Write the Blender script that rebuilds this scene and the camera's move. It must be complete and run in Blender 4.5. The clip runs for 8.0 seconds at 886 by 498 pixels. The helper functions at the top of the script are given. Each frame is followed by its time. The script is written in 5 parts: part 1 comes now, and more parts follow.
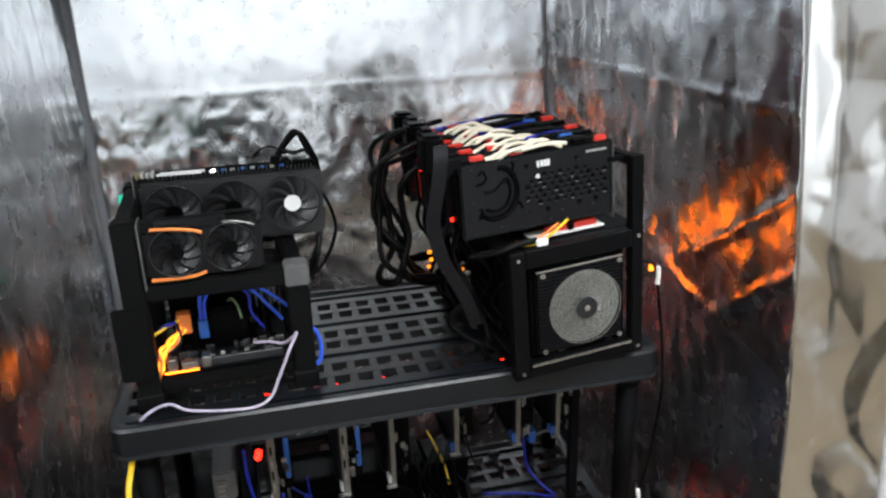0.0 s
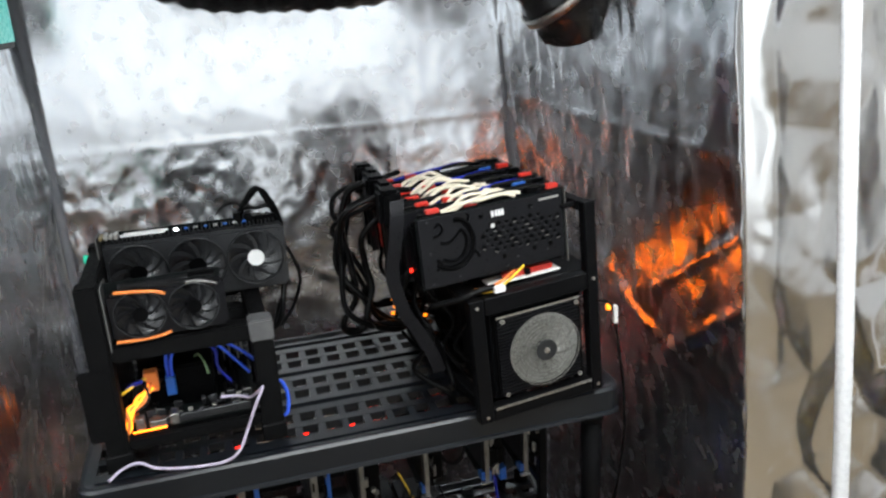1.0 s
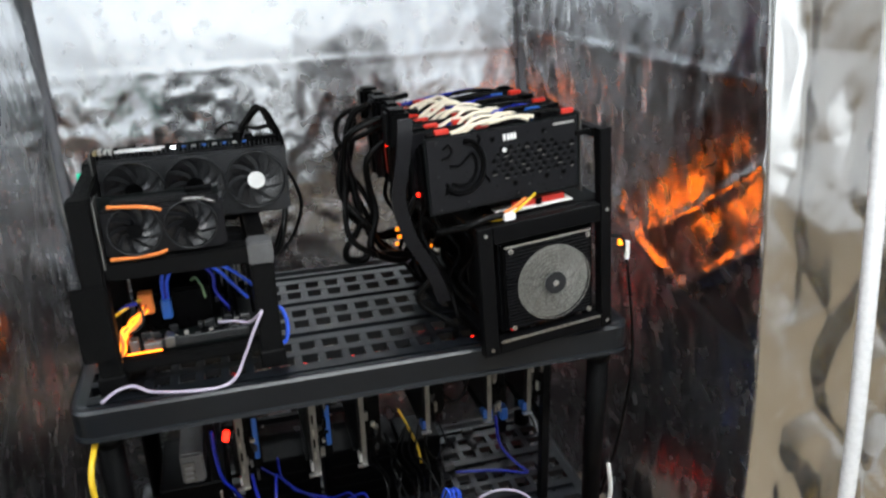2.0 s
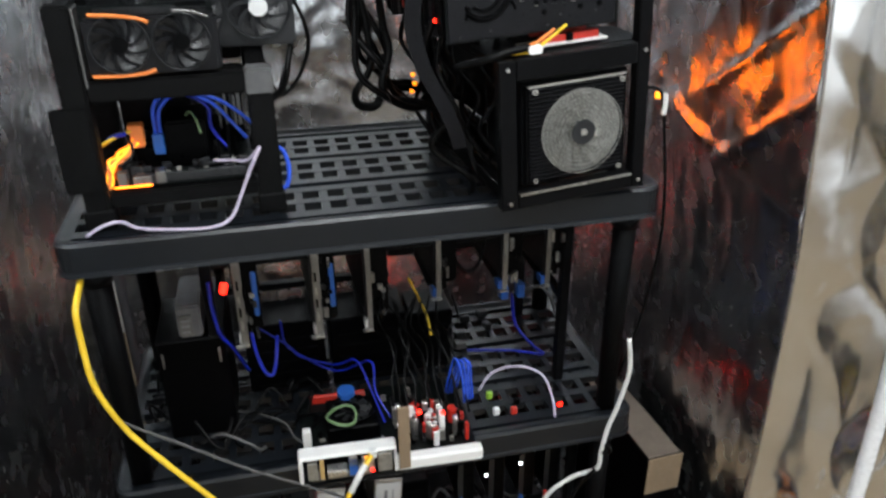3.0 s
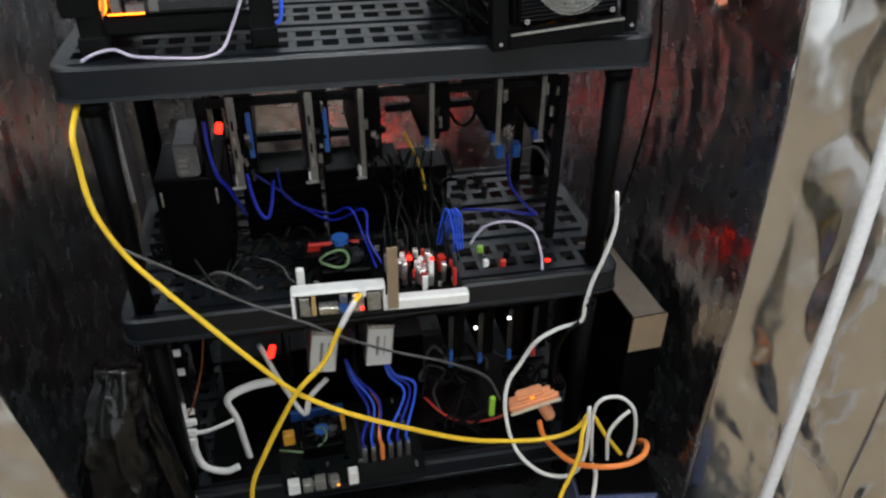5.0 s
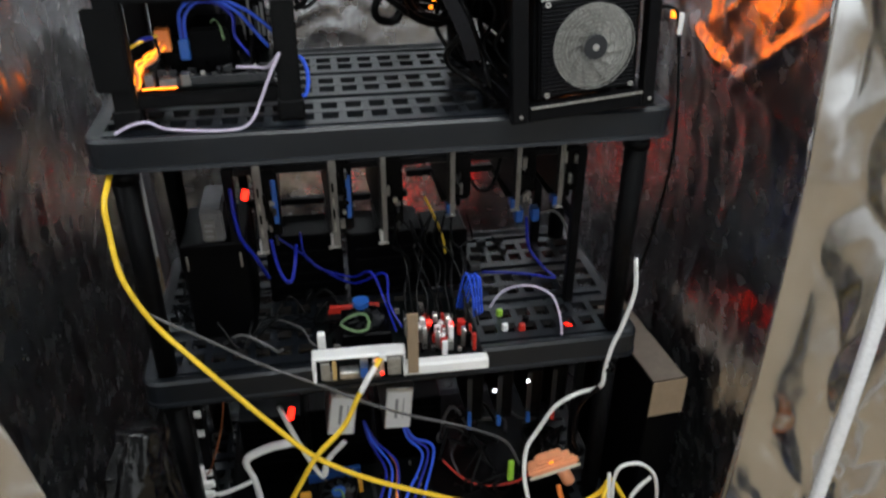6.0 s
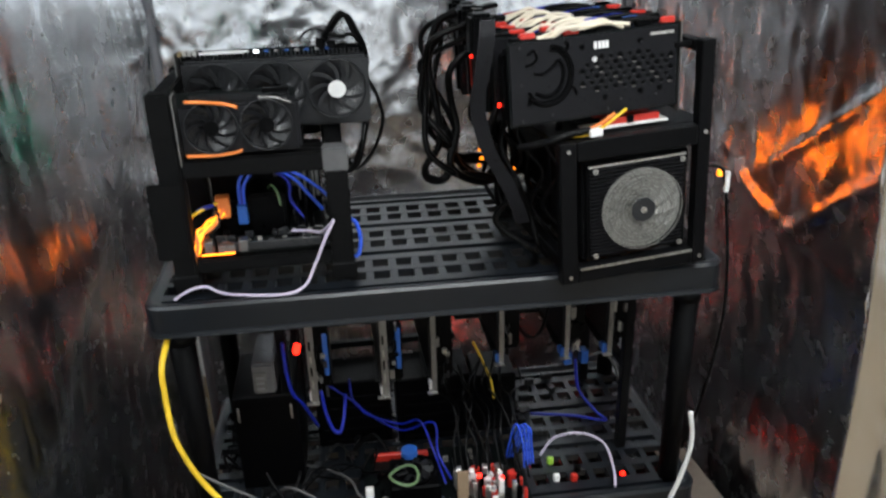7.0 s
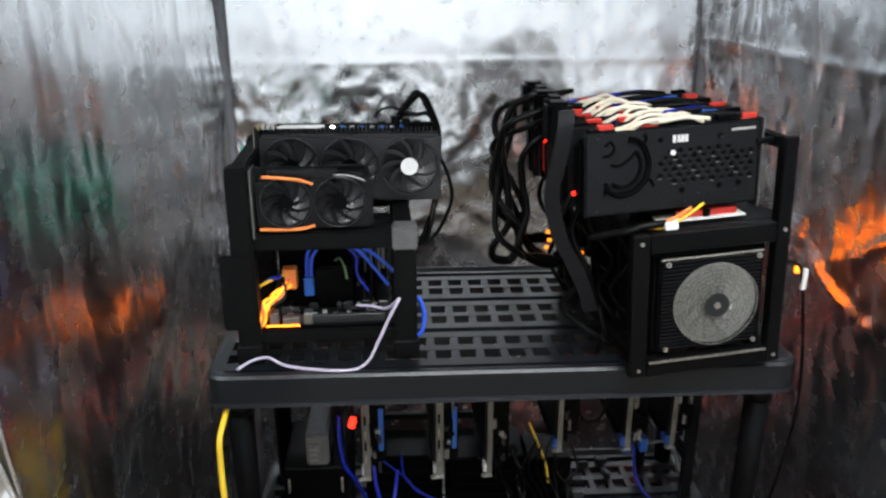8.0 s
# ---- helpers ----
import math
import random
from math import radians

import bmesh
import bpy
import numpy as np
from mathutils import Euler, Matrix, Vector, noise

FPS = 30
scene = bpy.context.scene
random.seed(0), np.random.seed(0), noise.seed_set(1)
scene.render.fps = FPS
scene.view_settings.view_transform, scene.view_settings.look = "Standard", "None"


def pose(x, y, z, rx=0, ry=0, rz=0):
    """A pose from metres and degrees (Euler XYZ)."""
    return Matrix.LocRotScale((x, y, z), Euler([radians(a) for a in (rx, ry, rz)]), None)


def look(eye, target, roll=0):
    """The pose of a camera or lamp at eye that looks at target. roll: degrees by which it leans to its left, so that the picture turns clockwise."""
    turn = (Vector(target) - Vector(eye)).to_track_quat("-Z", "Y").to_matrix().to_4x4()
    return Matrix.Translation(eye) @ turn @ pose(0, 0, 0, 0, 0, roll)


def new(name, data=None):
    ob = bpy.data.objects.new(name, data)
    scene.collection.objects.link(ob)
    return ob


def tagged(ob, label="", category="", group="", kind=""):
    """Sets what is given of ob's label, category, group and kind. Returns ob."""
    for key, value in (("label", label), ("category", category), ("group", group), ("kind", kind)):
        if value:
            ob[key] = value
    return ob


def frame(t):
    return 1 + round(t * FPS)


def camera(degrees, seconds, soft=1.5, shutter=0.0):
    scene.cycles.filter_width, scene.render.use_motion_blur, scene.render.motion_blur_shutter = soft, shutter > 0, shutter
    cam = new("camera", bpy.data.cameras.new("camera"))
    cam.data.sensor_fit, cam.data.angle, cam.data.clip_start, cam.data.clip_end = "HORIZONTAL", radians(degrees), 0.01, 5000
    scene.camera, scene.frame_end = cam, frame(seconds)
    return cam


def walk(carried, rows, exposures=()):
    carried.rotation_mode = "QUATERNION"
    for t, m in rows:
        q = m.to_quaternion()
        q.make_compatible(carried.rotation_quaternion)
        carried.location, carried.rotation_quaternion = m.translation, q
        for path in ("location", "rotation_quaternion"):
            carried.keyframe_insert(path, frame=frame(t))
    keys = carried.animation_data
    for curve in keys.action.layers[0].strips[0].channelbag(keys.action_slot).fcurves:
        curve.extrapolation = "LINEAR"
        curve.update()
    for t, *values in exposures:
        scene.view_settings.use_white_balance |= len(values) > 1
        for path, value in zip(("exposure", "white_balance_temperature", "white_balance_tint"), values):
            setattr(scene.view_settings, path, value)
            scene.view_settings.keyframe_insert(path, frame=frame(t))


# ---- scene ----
cam = camera(60.0, 8.0, soft=2.4, shutter=0.3)
PATH = [
    (0, (-0.196, -1.082, 1.628), (0.252, 0.743, 0.943), -1.6),
    (0.5, (-0.197, -1.09, 1.648), (0.263, 0.749, 1.012), -2.2),
    (1, (-0.168, -1.108, 1.679), (0.339, 0.72, 1.048), -3.1),
    (2.3, (-0.182, -1.072, 1.563), (0.287, 0.713, 0.792), -0.7),
    (2.5, (-0.193, -1.074, 1.525), (0.241, 0.707, 0.727), -0.0),
    (3, (-0.145, -1.035, 1.456), (0.26, 0.703, 0.555), -0.3),
    (3.5, (-0.072, -1.074, 1.41), (0.347, 0.59, 0.382), -0.9),
    (4, (-0.086, -1.107, 1.375), (0.285, 0.509, 0.256), -1.0),
    (5.5, (-0.118, -1.118, 1.387), (0.203, 0.526, 0.294), 1.0),
    (6, (-0.12, -1.112, 1.413), (0.183, 0.591, 0.41), 0.2),
    (6.5, (-0.123, -1.091, 1.474), (0.139, 0.684, 0.59), -0.5),
    (7, (-0.129, -1.067, 1.513), (0.091, 0.756, 0.721), -1.6),
    (7.5, (-0.145, -1.048, 1.55), (0.027, 0.814, 0.842), -1.6),
    (8, (-0.158, -1.036, 1.555), (-0.05, 0.846, 0.886), 0.1),
]
walk(cam, [(t, look(eye, target, roll)) for t, eye, target, roll in PATH],
     exposures=((0, 0.0), (2.5, 0.0), (4, -0.16), (6, -0.28), (7, -0.1), (8, 0.0)))

# world and lights
world = bpy.data.worlds.new("world")
scene.world = world
world.use_nodes = True
world.node_tree.nodes["Background"].inputs[0].default_value = (0.6, 0.7, 0.9, 1)
world.node_tree.nodes["Background"].inputs[1].default_value = 0.02


# ---------- materials ----------
def mat(name, color, rough=0.5, metal=0.0, scale=40.0, var=0.25, bump=0.15, rvar=0.15, spec=0.5, emit=None, power=0.0, fine=6.0, dist=0.002, rand=0.0):
    """Procedural surface with colour, gloss and relief that vary at two scales."""
    m = bpy.data.materials.new(name)
    m.use_nodes = True
    nt = m.node_tree
    b = nt.nodes["Principled BSDF"]
    tc = nt.nodes.new("ShaderNodeTexCoord")
    n1 = nt.nodes.new("ShaderNodeTexNoise")
    n1.inputs["Scale"].default_value = scale
    n1.inputs["Detail"].default_value = 4
    n2 = nt.nodes.new("ShaderNodeTexNoise")
    n2.inputs["Scale"].default_value = scale * fine
    n2.inputs["Detail"].default_value = 3
    nt.links.new(tc.outputs["Object"], n1.inputs["Vector"])
    nt.links.new(tc.outputs["Object"], n2.inputs["Vector"])
    ramp = nt.nodes.new("ShaderNodeMix")
    ramp.data_type = "RGBA"
    ramp.inputs[6].default_value = (*[c * (1 - var) for c in color], 1)
    ramp.inputs[7].default_value = (*[min(1, c * (1 + var)) for c in color], 1)
    nt.links.new(n1.outputs["Fac"], ramp.inputs[0])
    nt.links.new(ramp.outputs[2], b.inputs["Base Color"])
    mr = nt.nodes.new("ShaderNodeMapRange")
    mr.inputs[1].default_value, mr.inputs[2].default_value = 0.3, 0.7
    mr.inputs[3].default_value, mr.inputs[4].default_value = max(0.02, rough - rvar), min(1, rough + rvar)
    nt.links.new(n2.outputs["Fac"], mr.inputs[0])
    nt.links.new(mr.outputs[0], b.inputs["Roughness"])
    b.inputs["Metallic"].default_value = metal
    b.inputs["Specular IOR Level"].default_value = spec
    if bump:
        bp = nt.nodes.new("ShaderNodeBump")
        bp.inputs["Strength"].default_value = bump
        bp.inputs["Distance"].default_value = dist
        nt.links.new(n2.outputs["Fac"], bp.inputs["Height"])
        nt.links.new(bp.outputs[0], b.inputs["Normal"])
    if emit:
        b.inputs["Emission Color"].default_value = (*emit, 1)
        b.inputs["Emission Strength"].default_value = power
    return m


MYLAR = mat("silver_film", (0.80, 0.82, 0.845), 0.25, 1.0, 5, 0.05, 0.06, 0.05, fine=5, dist=0.006)
TRAY = mat("dark_floor_tray", (0.009, 0.009, 0.0095), 0.35, 0, 8, 0.3, 0.4, dist=0.004)
SIDEWALL = mat("room_plaster_side", (0.84, 0.84, 0.84), 0.85, 0, 6, 0.05, 0.2)
FLAP = mat("silver_flap", (0.86, 0.86, 0.86), 0.21, 1.0, 4, 0.06, 0.0, 0.04, fine=7, dist=0.004)
PLASTIC = mat("black_plastic", (0.0062, 0.0080, 0.0108), 0.34, 0, 18, 0.25, 0.04, 0.04, spec=0.40, fine=12, dist=0.0006)
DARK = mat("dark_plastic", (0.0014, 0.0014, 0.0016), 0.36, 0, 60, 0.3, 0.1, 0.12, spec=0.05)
STEEL_BLACK = mat("black_coated_steel", (0.0028, 0.0028, 0.0032), 0.40, 0.0, 50, 0.3, 0.15, 0.1, spec=0.08, dist=0.0005)
WRAP = mat("black_wrapped_wood", (0.0036, 0.0036, 0.0038), 0.60, 0, 40, 0.35, 0.3, 0.12, spec=0.09, dist=0.001)
RUBBER = mat("black_cable", (0.002, 0.002, 0.0021), 0.36, 0, 80, 0.3, 0.1, spec=0.13)
GREY_CABLE = mat("grey_cable", (0.075, 0.073, 0.072), 0.5, 0, 80, 0.2, 0.1)
WHITE_CABLE = mat("white_cable", (0.72, 0.71, 0.69), 0.4, 0, 60, 0.08, 0.1)
LILAC = mat("pale_lilac_cable", (0.52, 0.46, 0.58), 0.4, 0, 60, 0.1, 0.1)
CREAM = mat("cream_cable", (0.74, 0.66, 0.52), 0.45, 0, 60, 0.12, 0.1)
YELLOW = mat("yellow_cable", (0.85, 0.55, 0.03), 0.38, 0, 60, 0.1, 0.1)
# one blue cable in two tones: shade, then light, mixed into the colour
BLUE_SHADED = mat("shaded_blue_cable", (0.004, 0.014, 0.30), 0.35, 0, 60, 0.15, 0.1)
BLUE_LIT = mat("lit_blue_cable", (0.025, 0.10, 0.72), 0.35, 0, 60, 0.15, 0.1)
DULL = mat("dull_steel", (0.20, 0.197, 0.19), 0.38, 0.9, 60, 0.35, 0.15)
RED = mat("red_plastic", (0.50, 0.025, 0.014), 0.4, 0, 60, 0.15, 0.1)
ORANGE = mat("orange_plastic", (0.85, 0.24, 0.05), 0.4, 0, 60, 0.1, 0.1)
PEACH = mat("worn_orange_plug", (0.85, 0.36, 0.18), 0.4, 0, 60, 0.15, 0.1)
WHITE = mat("white_plastic", (0.78, 0.77, 0.75), 0.45, 0, 50, 0.06, 0.1)
BLUEPLUG = mat("blue_plastic", (0.02, 0.10, 0.38), 0.4, 0, 60, 0.15, 0.1)
METAL = mat("bare_steel", (0.62, 0.61, 0.58), 0.32, 1.0, 60, 0.15, 0.1)
CHROME = mat("polished_ring", (0.34, 0.34, 0.32), 0.3, 0.7, 60, 0.15, 0.1)
GUNMETAL = mat("grey_shroud", (0.018, 0.019, 0.021), 0.4, 0.3, 50, 0.3, 0.15)
BACKPLATE = mat("black_backplate", (0.0075, 0.0075, 0.009), 0.40, 0.1, 45, 0.25, 0.15, spec=0.17, dist=0.0005)
FANBLADE = mat("smoky_fan_blade", (0.008, 0.0085, 0.010), 0.38, 0, 60, 0.3, 0.1)
FANPALE = mat("worn_grey_grille", (0.20, 0.196, 0.18), 0.42, 0.3, 60, 0.25, 0.2)
PCB = mat("dark_circuit_board", (0.003, 0.0045, 0.0045), 0.45, 0, 150, 0.5, 0.4, spec=0.16, dist=0.0008)
SOLDER = mat("solder_and_chips", (0.30, 0.29, 0.26), 0.4, 0.6, 120, 0.5, 0.3)
CARD = mat("brown_cardboard", (0.24, 0.17, 0.105), 0.8, 0, 30, 0.15, 0.3)
LABEL = mat("white_sticker", (0.74, 0.74, 0.73), 0.5, 0, 30, 0.06, 0.1)
GREYPRINT = mat("grey_print", (0.25, 0.25, 0.26), 0.5, 0, 30, 0.06, 0.0)
ROUTER = mat("blue_grey_case", (0.10, 0.12, 0.22), 0.4, 0, 30, 0.2, 0.1)
GREEN = mat("green_plastic", (0.30, 0.55, 0.05), 0.4, 0, 60, 0.2, 0.1)
GREENWIRE = mat("green_wire", (0.16, 0.26, 0.12), 0.4, 0, 60, 0.2, 0.1)
POLEWHITE = mat("white_pole", (0.82, 0.82, 0.83), 0.3, 0, 20, 0.04, 0.05)
POLEGREY = mat("grey_seam_tape", (0.30, 0.31, 0.33), 0.5, 0, 30, 0.15, 0.2)
ROOMWALL = mat("room_plaster", (0.84, 0.84, 0.85), 0.8, 0, 6, 0.05, 0.2)
ROOMCEIL = mat("ceiling_plaster", (0.82, 0.82, 0.80), 0.85, 0, 6, 0.04, 0.2)
ROOMFLOOR = mat("tan_floorboards", (0.30, 0.232, 0.155), 0.95, 0, 60, 0.25, 0.5, dist=0.004)
LAMP = mat("lit_diffuser", (0.9, 0.9, 0.9), 0.5, 0, 20, 0.02, 0.0, emit=(0.92, 0.97, 1.0), power=17.0)
# glow of the added fill panel on the south wall
FILL_GLOW = mat("fill_panel_glow", (0.9, 0.9, 0.9), 0.6, 0, 20, 0.02, 0.0, emit=(0.88, 0.95, 1.0), power=1.0)
LED_ORANGE = mat("orange_led", (0.9, 0.4, 0.05), 0.4, 0, 20, 0.02, 0.0, emit=(1.0, 0.16, 0.004), power=8.5)
LED_DIM = mat("dim_orange_led", (0.9, 0.4, 0.05), 0.4, 0, 20, 0.02, 0.0, emit=(1.0, 0.17, 0.006), power=2.8)
LED_RED_STRONG = mat("strong_red_led", (0.9, 0.05, 0.03), 0.4, 0, 20, 0.02, 0.0, emit=(1.0, 0.012, 0.005), power=6.5)
# shared by small amber lights and by leads drawn as lit orange
GLOW_AMBER = mat("amber_glow", (0.9, 0.5, 0.05), 0.4, 0, 20, 0.02, 0.0, emit=(1.0, 0.22, 0.004), power=2.2)
LED_RED = mat("red_led", (0.9, 0.05, 0.03), 0.4, 0, 20, 0.02, 0.0, emit=(1.0, 0.015, 0.006), power=5.0)
LED_WHITE = mat("white_led", (0.9, 0.9, 0.9), 0.4, 0, 20, 0.02, 0.0, emit=(0.9, 0.95, 1.0), power=8.0)
LED_GREEN = mat("green_led", (0.05, 0.6, 0.35), 0.4, 0, 20, 0.02, 0.0, emit=(0.01, 0.40, 0.26), power=0.7)
SCREEN = mat("teal_lit_screen", (0.05, 0.3, 0.3), 0.3, 0, 20, 0.02, 0.0, emit=(0.02, 0.5, 0.42), power=0.7)


# ---------- building helpers ----------
def part(name, bm, material, parent=None, label="", smooth=False):
    me = bpy.data.meshes.new(name)
    bm.normal_update()
    bm.to_mesh(me)
    bm.free()
    me.materials.append(material)
    if smooth:
        for p in me.polygons:
            p.use_smooth = True
    ob = new(name, me)
    if parent is not None:
        ob.parent = parent
    if label:
        ob["label"] = label
    return ob


def thing(name, m, label, category, group="", kind=""):
    ob = new(name)
    ob.empty_display_size = 0.05
    ob.matrix_world = m
    return tagged(ob, label, category, group, kind)


def cube(bm, x0, x1, y0, y1, z0, z1, m=None):
    geo = bmesh.ops.create_cube(bm, size=1.0)
    vs = geo["verts"]
    t = Matrix.Translation(((x0 + x1) / 2, (y0 + y1) / 2, (z0 + z1) / 2)) @ Matrix.Diagonal((x1 - x0, y1 - y0, z1 - z0, 1))
    bmesh.ops.transform(bm, matrix=(m @ t) if m else t, verts=vs)
    return vs


def box(x0, x1, y0, y1, z0, z1, bevel=0.0, seg=1, m=None):
    bm = bmesh.new()
    cube(bm, x0, x1, y0, y1, z0, z1, m)
    if bevel:
        bmesh.ops.bevel(bm, geom=bm.edges[:], offset=bevel, segments=seg, affect="EDGES")
    return bm


def cyl(bm, p, r, h, axis="y", seg=24, r2=None):
    rot = {"x": pose(0, 0, 0, 0, 90, 0), "y": pose(0, 0, 0, -90, 0, 0), "z": Matrix()}[axis]
    bmesh.ops.create_cone(bm, cap_ends=True, segments=seg, radius1=r, radius2=r if r2 is None else r2, depth=h, matrix=Matrix.Translation(p) @ rot)


def ring(bm, p, r0, r1, h, axis="y", seg=40):
    """A flat ring with a square section round the axis."""
    rot = {"x": pose(0, 0, 0, 0, 90, 0), "y": pose(0, 0, 0, -90, 0, 0), "z": Matrix()}[axis]
    mm = Matrix.Translation(p) @ rot
    rows = []
    for r, z in ((r0, -h / 2), (r1, -h / 2), (r1, h / 2), (r0, h / 2)):
        rows.append([bm.verts.new(mm @ Vector((r * math.cos(a), r * math.sin(a), z))) for a in [2 * math.pi * i / seg for i in range(seg)]])
    for k in range(4):
        a, b = rows[k], rows[(k + 1) % 4]
        for i in range(seg):
            j = (i + 1) % seg
            bm.faces.new((a[i], a[j], b[j], b[i]))


def spline(pts, n=8):
    """Points of a smooth curve through pts."""
    p = [Vector(q) for q in pts]
    p = [p[0] * 2 - p[1]] + p + [p[-1] * 2 - p[-2]]
    out = []
    for i in range(1, len(p) - 2):
        for k in range(n):
            t = k / n
            a, b, c, d = p[i - 1], p[i], p[i + 1], p[i + 2]
            out.append(0.5 * ((2 * b) + (c - a) * t + (2 * a - 5 * b + 4 * c - d) * t * t + (3 * b - a - 3 * c + d) * t ** 3))
    out.append(p[-2])
    return out


def tube(bm, pts, r, seg=8, n=8, flat=1.0):
    line = spline(pts, n)
    up = Vector((0.13, 0.21, 0.97)).normalized()
    rows = []
    for i, q in enumerate(line):
        d = (line[min(i + 1, len(line) - 1)] - line[max(i - 1, 0)]).normalized()
        s = d.cross(up)
        if s.length < 1e-4:
            s = d.cross(Vector((1, 0, 0)))
        s.normalize()
        up = s.cross(d).normalized()
        rows.append([bm.verts.new(q + s * math.cos(2 * math.pi * k / seg) * r * flat + up * math.sin(2 * math.pi * k / seg) * r) for k in range(seg)])
    for a, b in zip(rows, rows[1:]):
        for k in range(seg):
            j = (k + 1) % seg
            bm.faces.new((a[k], a[j], b[j], b[k]))
    bm.faces.new(rows[0][::-1])
    bm.faces.new(rows[-1])
    return bm


def cable(name, pts, r, material, label, category="cable", parent=None, flat=1.0, group=""):
    """A loose cable as a thing of its own, or, with a parent, as one of its parts."""
    ob = part(name, tube(bmesh.new(), pts, r, flat=flat), material, parent, "" if parent is None else label, smooth=True)
    return ob if parent is not None else tagged(ob, label, category, group)


def ridged(v, octaves=4):
    total, amp, f = 0.0, 1.0, 1.0
    for _ in range(octaves):
        total += amp * (1 - abs(noise.noise(v * f)) * 2)
        amp *= 0.5
        f *= 2.1
    return total


def sheet(name, o, u, v, nu, nv, bulge, material, label, category="wall", thick=0.002, slant=None):
    """A hung film from o along u and v; bulge(s, t, place) gives its billow along the normal."""
    bm = bmesh.new()
    o, u, v = Vector(o), Vector(u), Vector(v)
    n = u.cross(v).normalized()
    grid = []
    for j in range(nv + 1):
        row = []
        for i in range(nu + 1):
            p = o + u * (i / nu) + v * (j / nv)
            side = Vector((-slant(p.z), 0, 0)) if slant else Vector()
            row.append(bm.verts.new(p + n * bulge(i / nu, j / nv, p) + side))
        grid.append(row)
    for j in range(nv):
        for i in range(nu):
            bm.faces.new((grid[j][i], grid[j][i + 1], grid[j + 1][i + 1], grid[j + 1][i]))
    ob = part(name, bm, material, None, "", smooth=True)
    mod = ob.modifiers.new("thickness", "SOLIDIFY")
    mod.thickness = thick
    mod.offset = -1
    return tagged(ob, label, category, "", "structure")


# ---------- the tent ----------
XL, XR, YF, YB, ZF, ZT = -0.585, 0.64, -0.32, 0.88, -0.09, 1.98


def crumple(p, k, amp):
    return amp * (ridged(Vector((p.x * k, p.y * k, p.z * k))) - 0.9)


def back_bulge(s, t, p):
    low = 1 / (1 + math.exp((p.z - 1.335) * 70))
    left = 1 / (1 + math.exp((p.x + 0.0) * 8))
    return 0.012 * noise.noise(Vector((p.x * 2, 1, p.z * 2))) + low * crumple(p, 11, (0.0020 + 0.0026 * left) * (0.3 + 0.7 / (1 + math.exp((0.93 - p.z) * 40)))) + 0.0022 * (ridged(Vector((p.x * 4, 0, p.z * 3)), 3) - 0.9) + 0.0011 * math.exp(-((p.z - 1.36 - 0.01 * p.x) / 0.007) ** 2)


def side_bulge(s, t, p):
    low = 1 / (1 + math.exp((p.z - 1.42) * 25))
    return 0.014 * noise.noise(Vector((3, p.y * 2.2, p.z * 1.6))) + low * 0.0045 * (ridged(Vector((4, p.y * 5, p.z * 2.0)), 3) - 0.9) + 0.0020 * (ridged(Vector((1, p.y * 13, p.z * 4)), 3) - 0.9)


wall_back = sheet("wall_back", (XL, YB, ZF), (XR - XL, 0, 0), (0, 0, ZT - ZF), 150, 220, back_bulge, MYLAR, "silver reflective tent wall, crumpled below a sewn seam")
def left_bulge(s, t, p):
    line = 0.968 + 0.46 * (p.y - 0.19)
    k = (p.z - line) / 0.03
    return side_bulge(s, t, p) + 0.030 / (1 + math.exp(-k)) * math.exp(-max(0.0, p.z - line) * 5) - 0.004


wall_left = sheet("wall_left", (XL, YF, ZF), (0, YB - YF, 0), (0, 0, ZT - ZF), 140, 200, left_bulge, MYLAR, "silver reflective tent wall with one slanting fold")
def right_bulge(s, t, p):
    """Two creases fall from the back corner towards the door, one short one climbs to the seam."""
    soft = 0.010 * noise.noise(Vector((2, p.y * 9, p.z * 9)))
    upper = p.z - (1.095 - 0.55 * (0.34 - p.y) * (p.y > 0.12) - 0.121 * (p.y <= 0.12) + 0.75 * max(0.0, 0.12 - p.y)) + soft
    lower = p.z - (0.985 + 0.18 * p.y) - soft
    rise = p.z - (1.17 - 0.7 * (p.y - 0.05)) + soft
    return (side_bulge(s, t, p) + 0.0050 * math.exp(-(upper / 0.016) ** 2) + 0.0060 * math.exp(-abs(lower) / 0.016)
            + 0.0050 * math.exp(-(rise / 0.012) ** 2) * (p.y < 0.16) + 0.0035 * (ridged(Vector((6, p.y * 6, p.z * 9)), 3) - 0.9) * math.exp(-((p.z - 1.08) / 0.12) ** 2)
            + 0.0025 * math.exp(-((p.z - 1.415) / 0.008) ** 2) + 0.004 * (ridged(Vector((9, p.y * 7, p.z * 5)), 3) - 0.9) / (1 + math.exp((1.2 - p.z) * 30)))


def lean(z):
    """How far the right wall and its poles lean inwards at height z."""
    return 0.1 * math.log(1 + math.exp((z - 0.85) * 12)) / 12


YE = -0.128
wall_right = sheet("wall_right", (XR, YB, ZF), (0, YE - YB, 0), (0, 0, ZT - ZF), 150, 260, right_bulge, MYLAR, "silver reflective tent wall catching an orange glow", slant=lean)
tent_top = sheet("ceiling", (XL, YF, ZT), (XR - XL, 0, 0), (0, YB - YF, 0), 30, 30, lambda s, t, p: 0.01 * noise.noise(p * 3), MYLAR, "silver reflective tent roof", "ceiling")
tent_floor = sheet("floor", (XL, YF, ZF), (XR - XL, 0, 0), (0, YB - YF, 0), 60, 60, lambda s, t, p: 0.006 * noise.noise(p * 6) + 0.003 * ridged(p * 12) - 0.004, TRAY, "dark tent floor tray with soft creases", "floor")


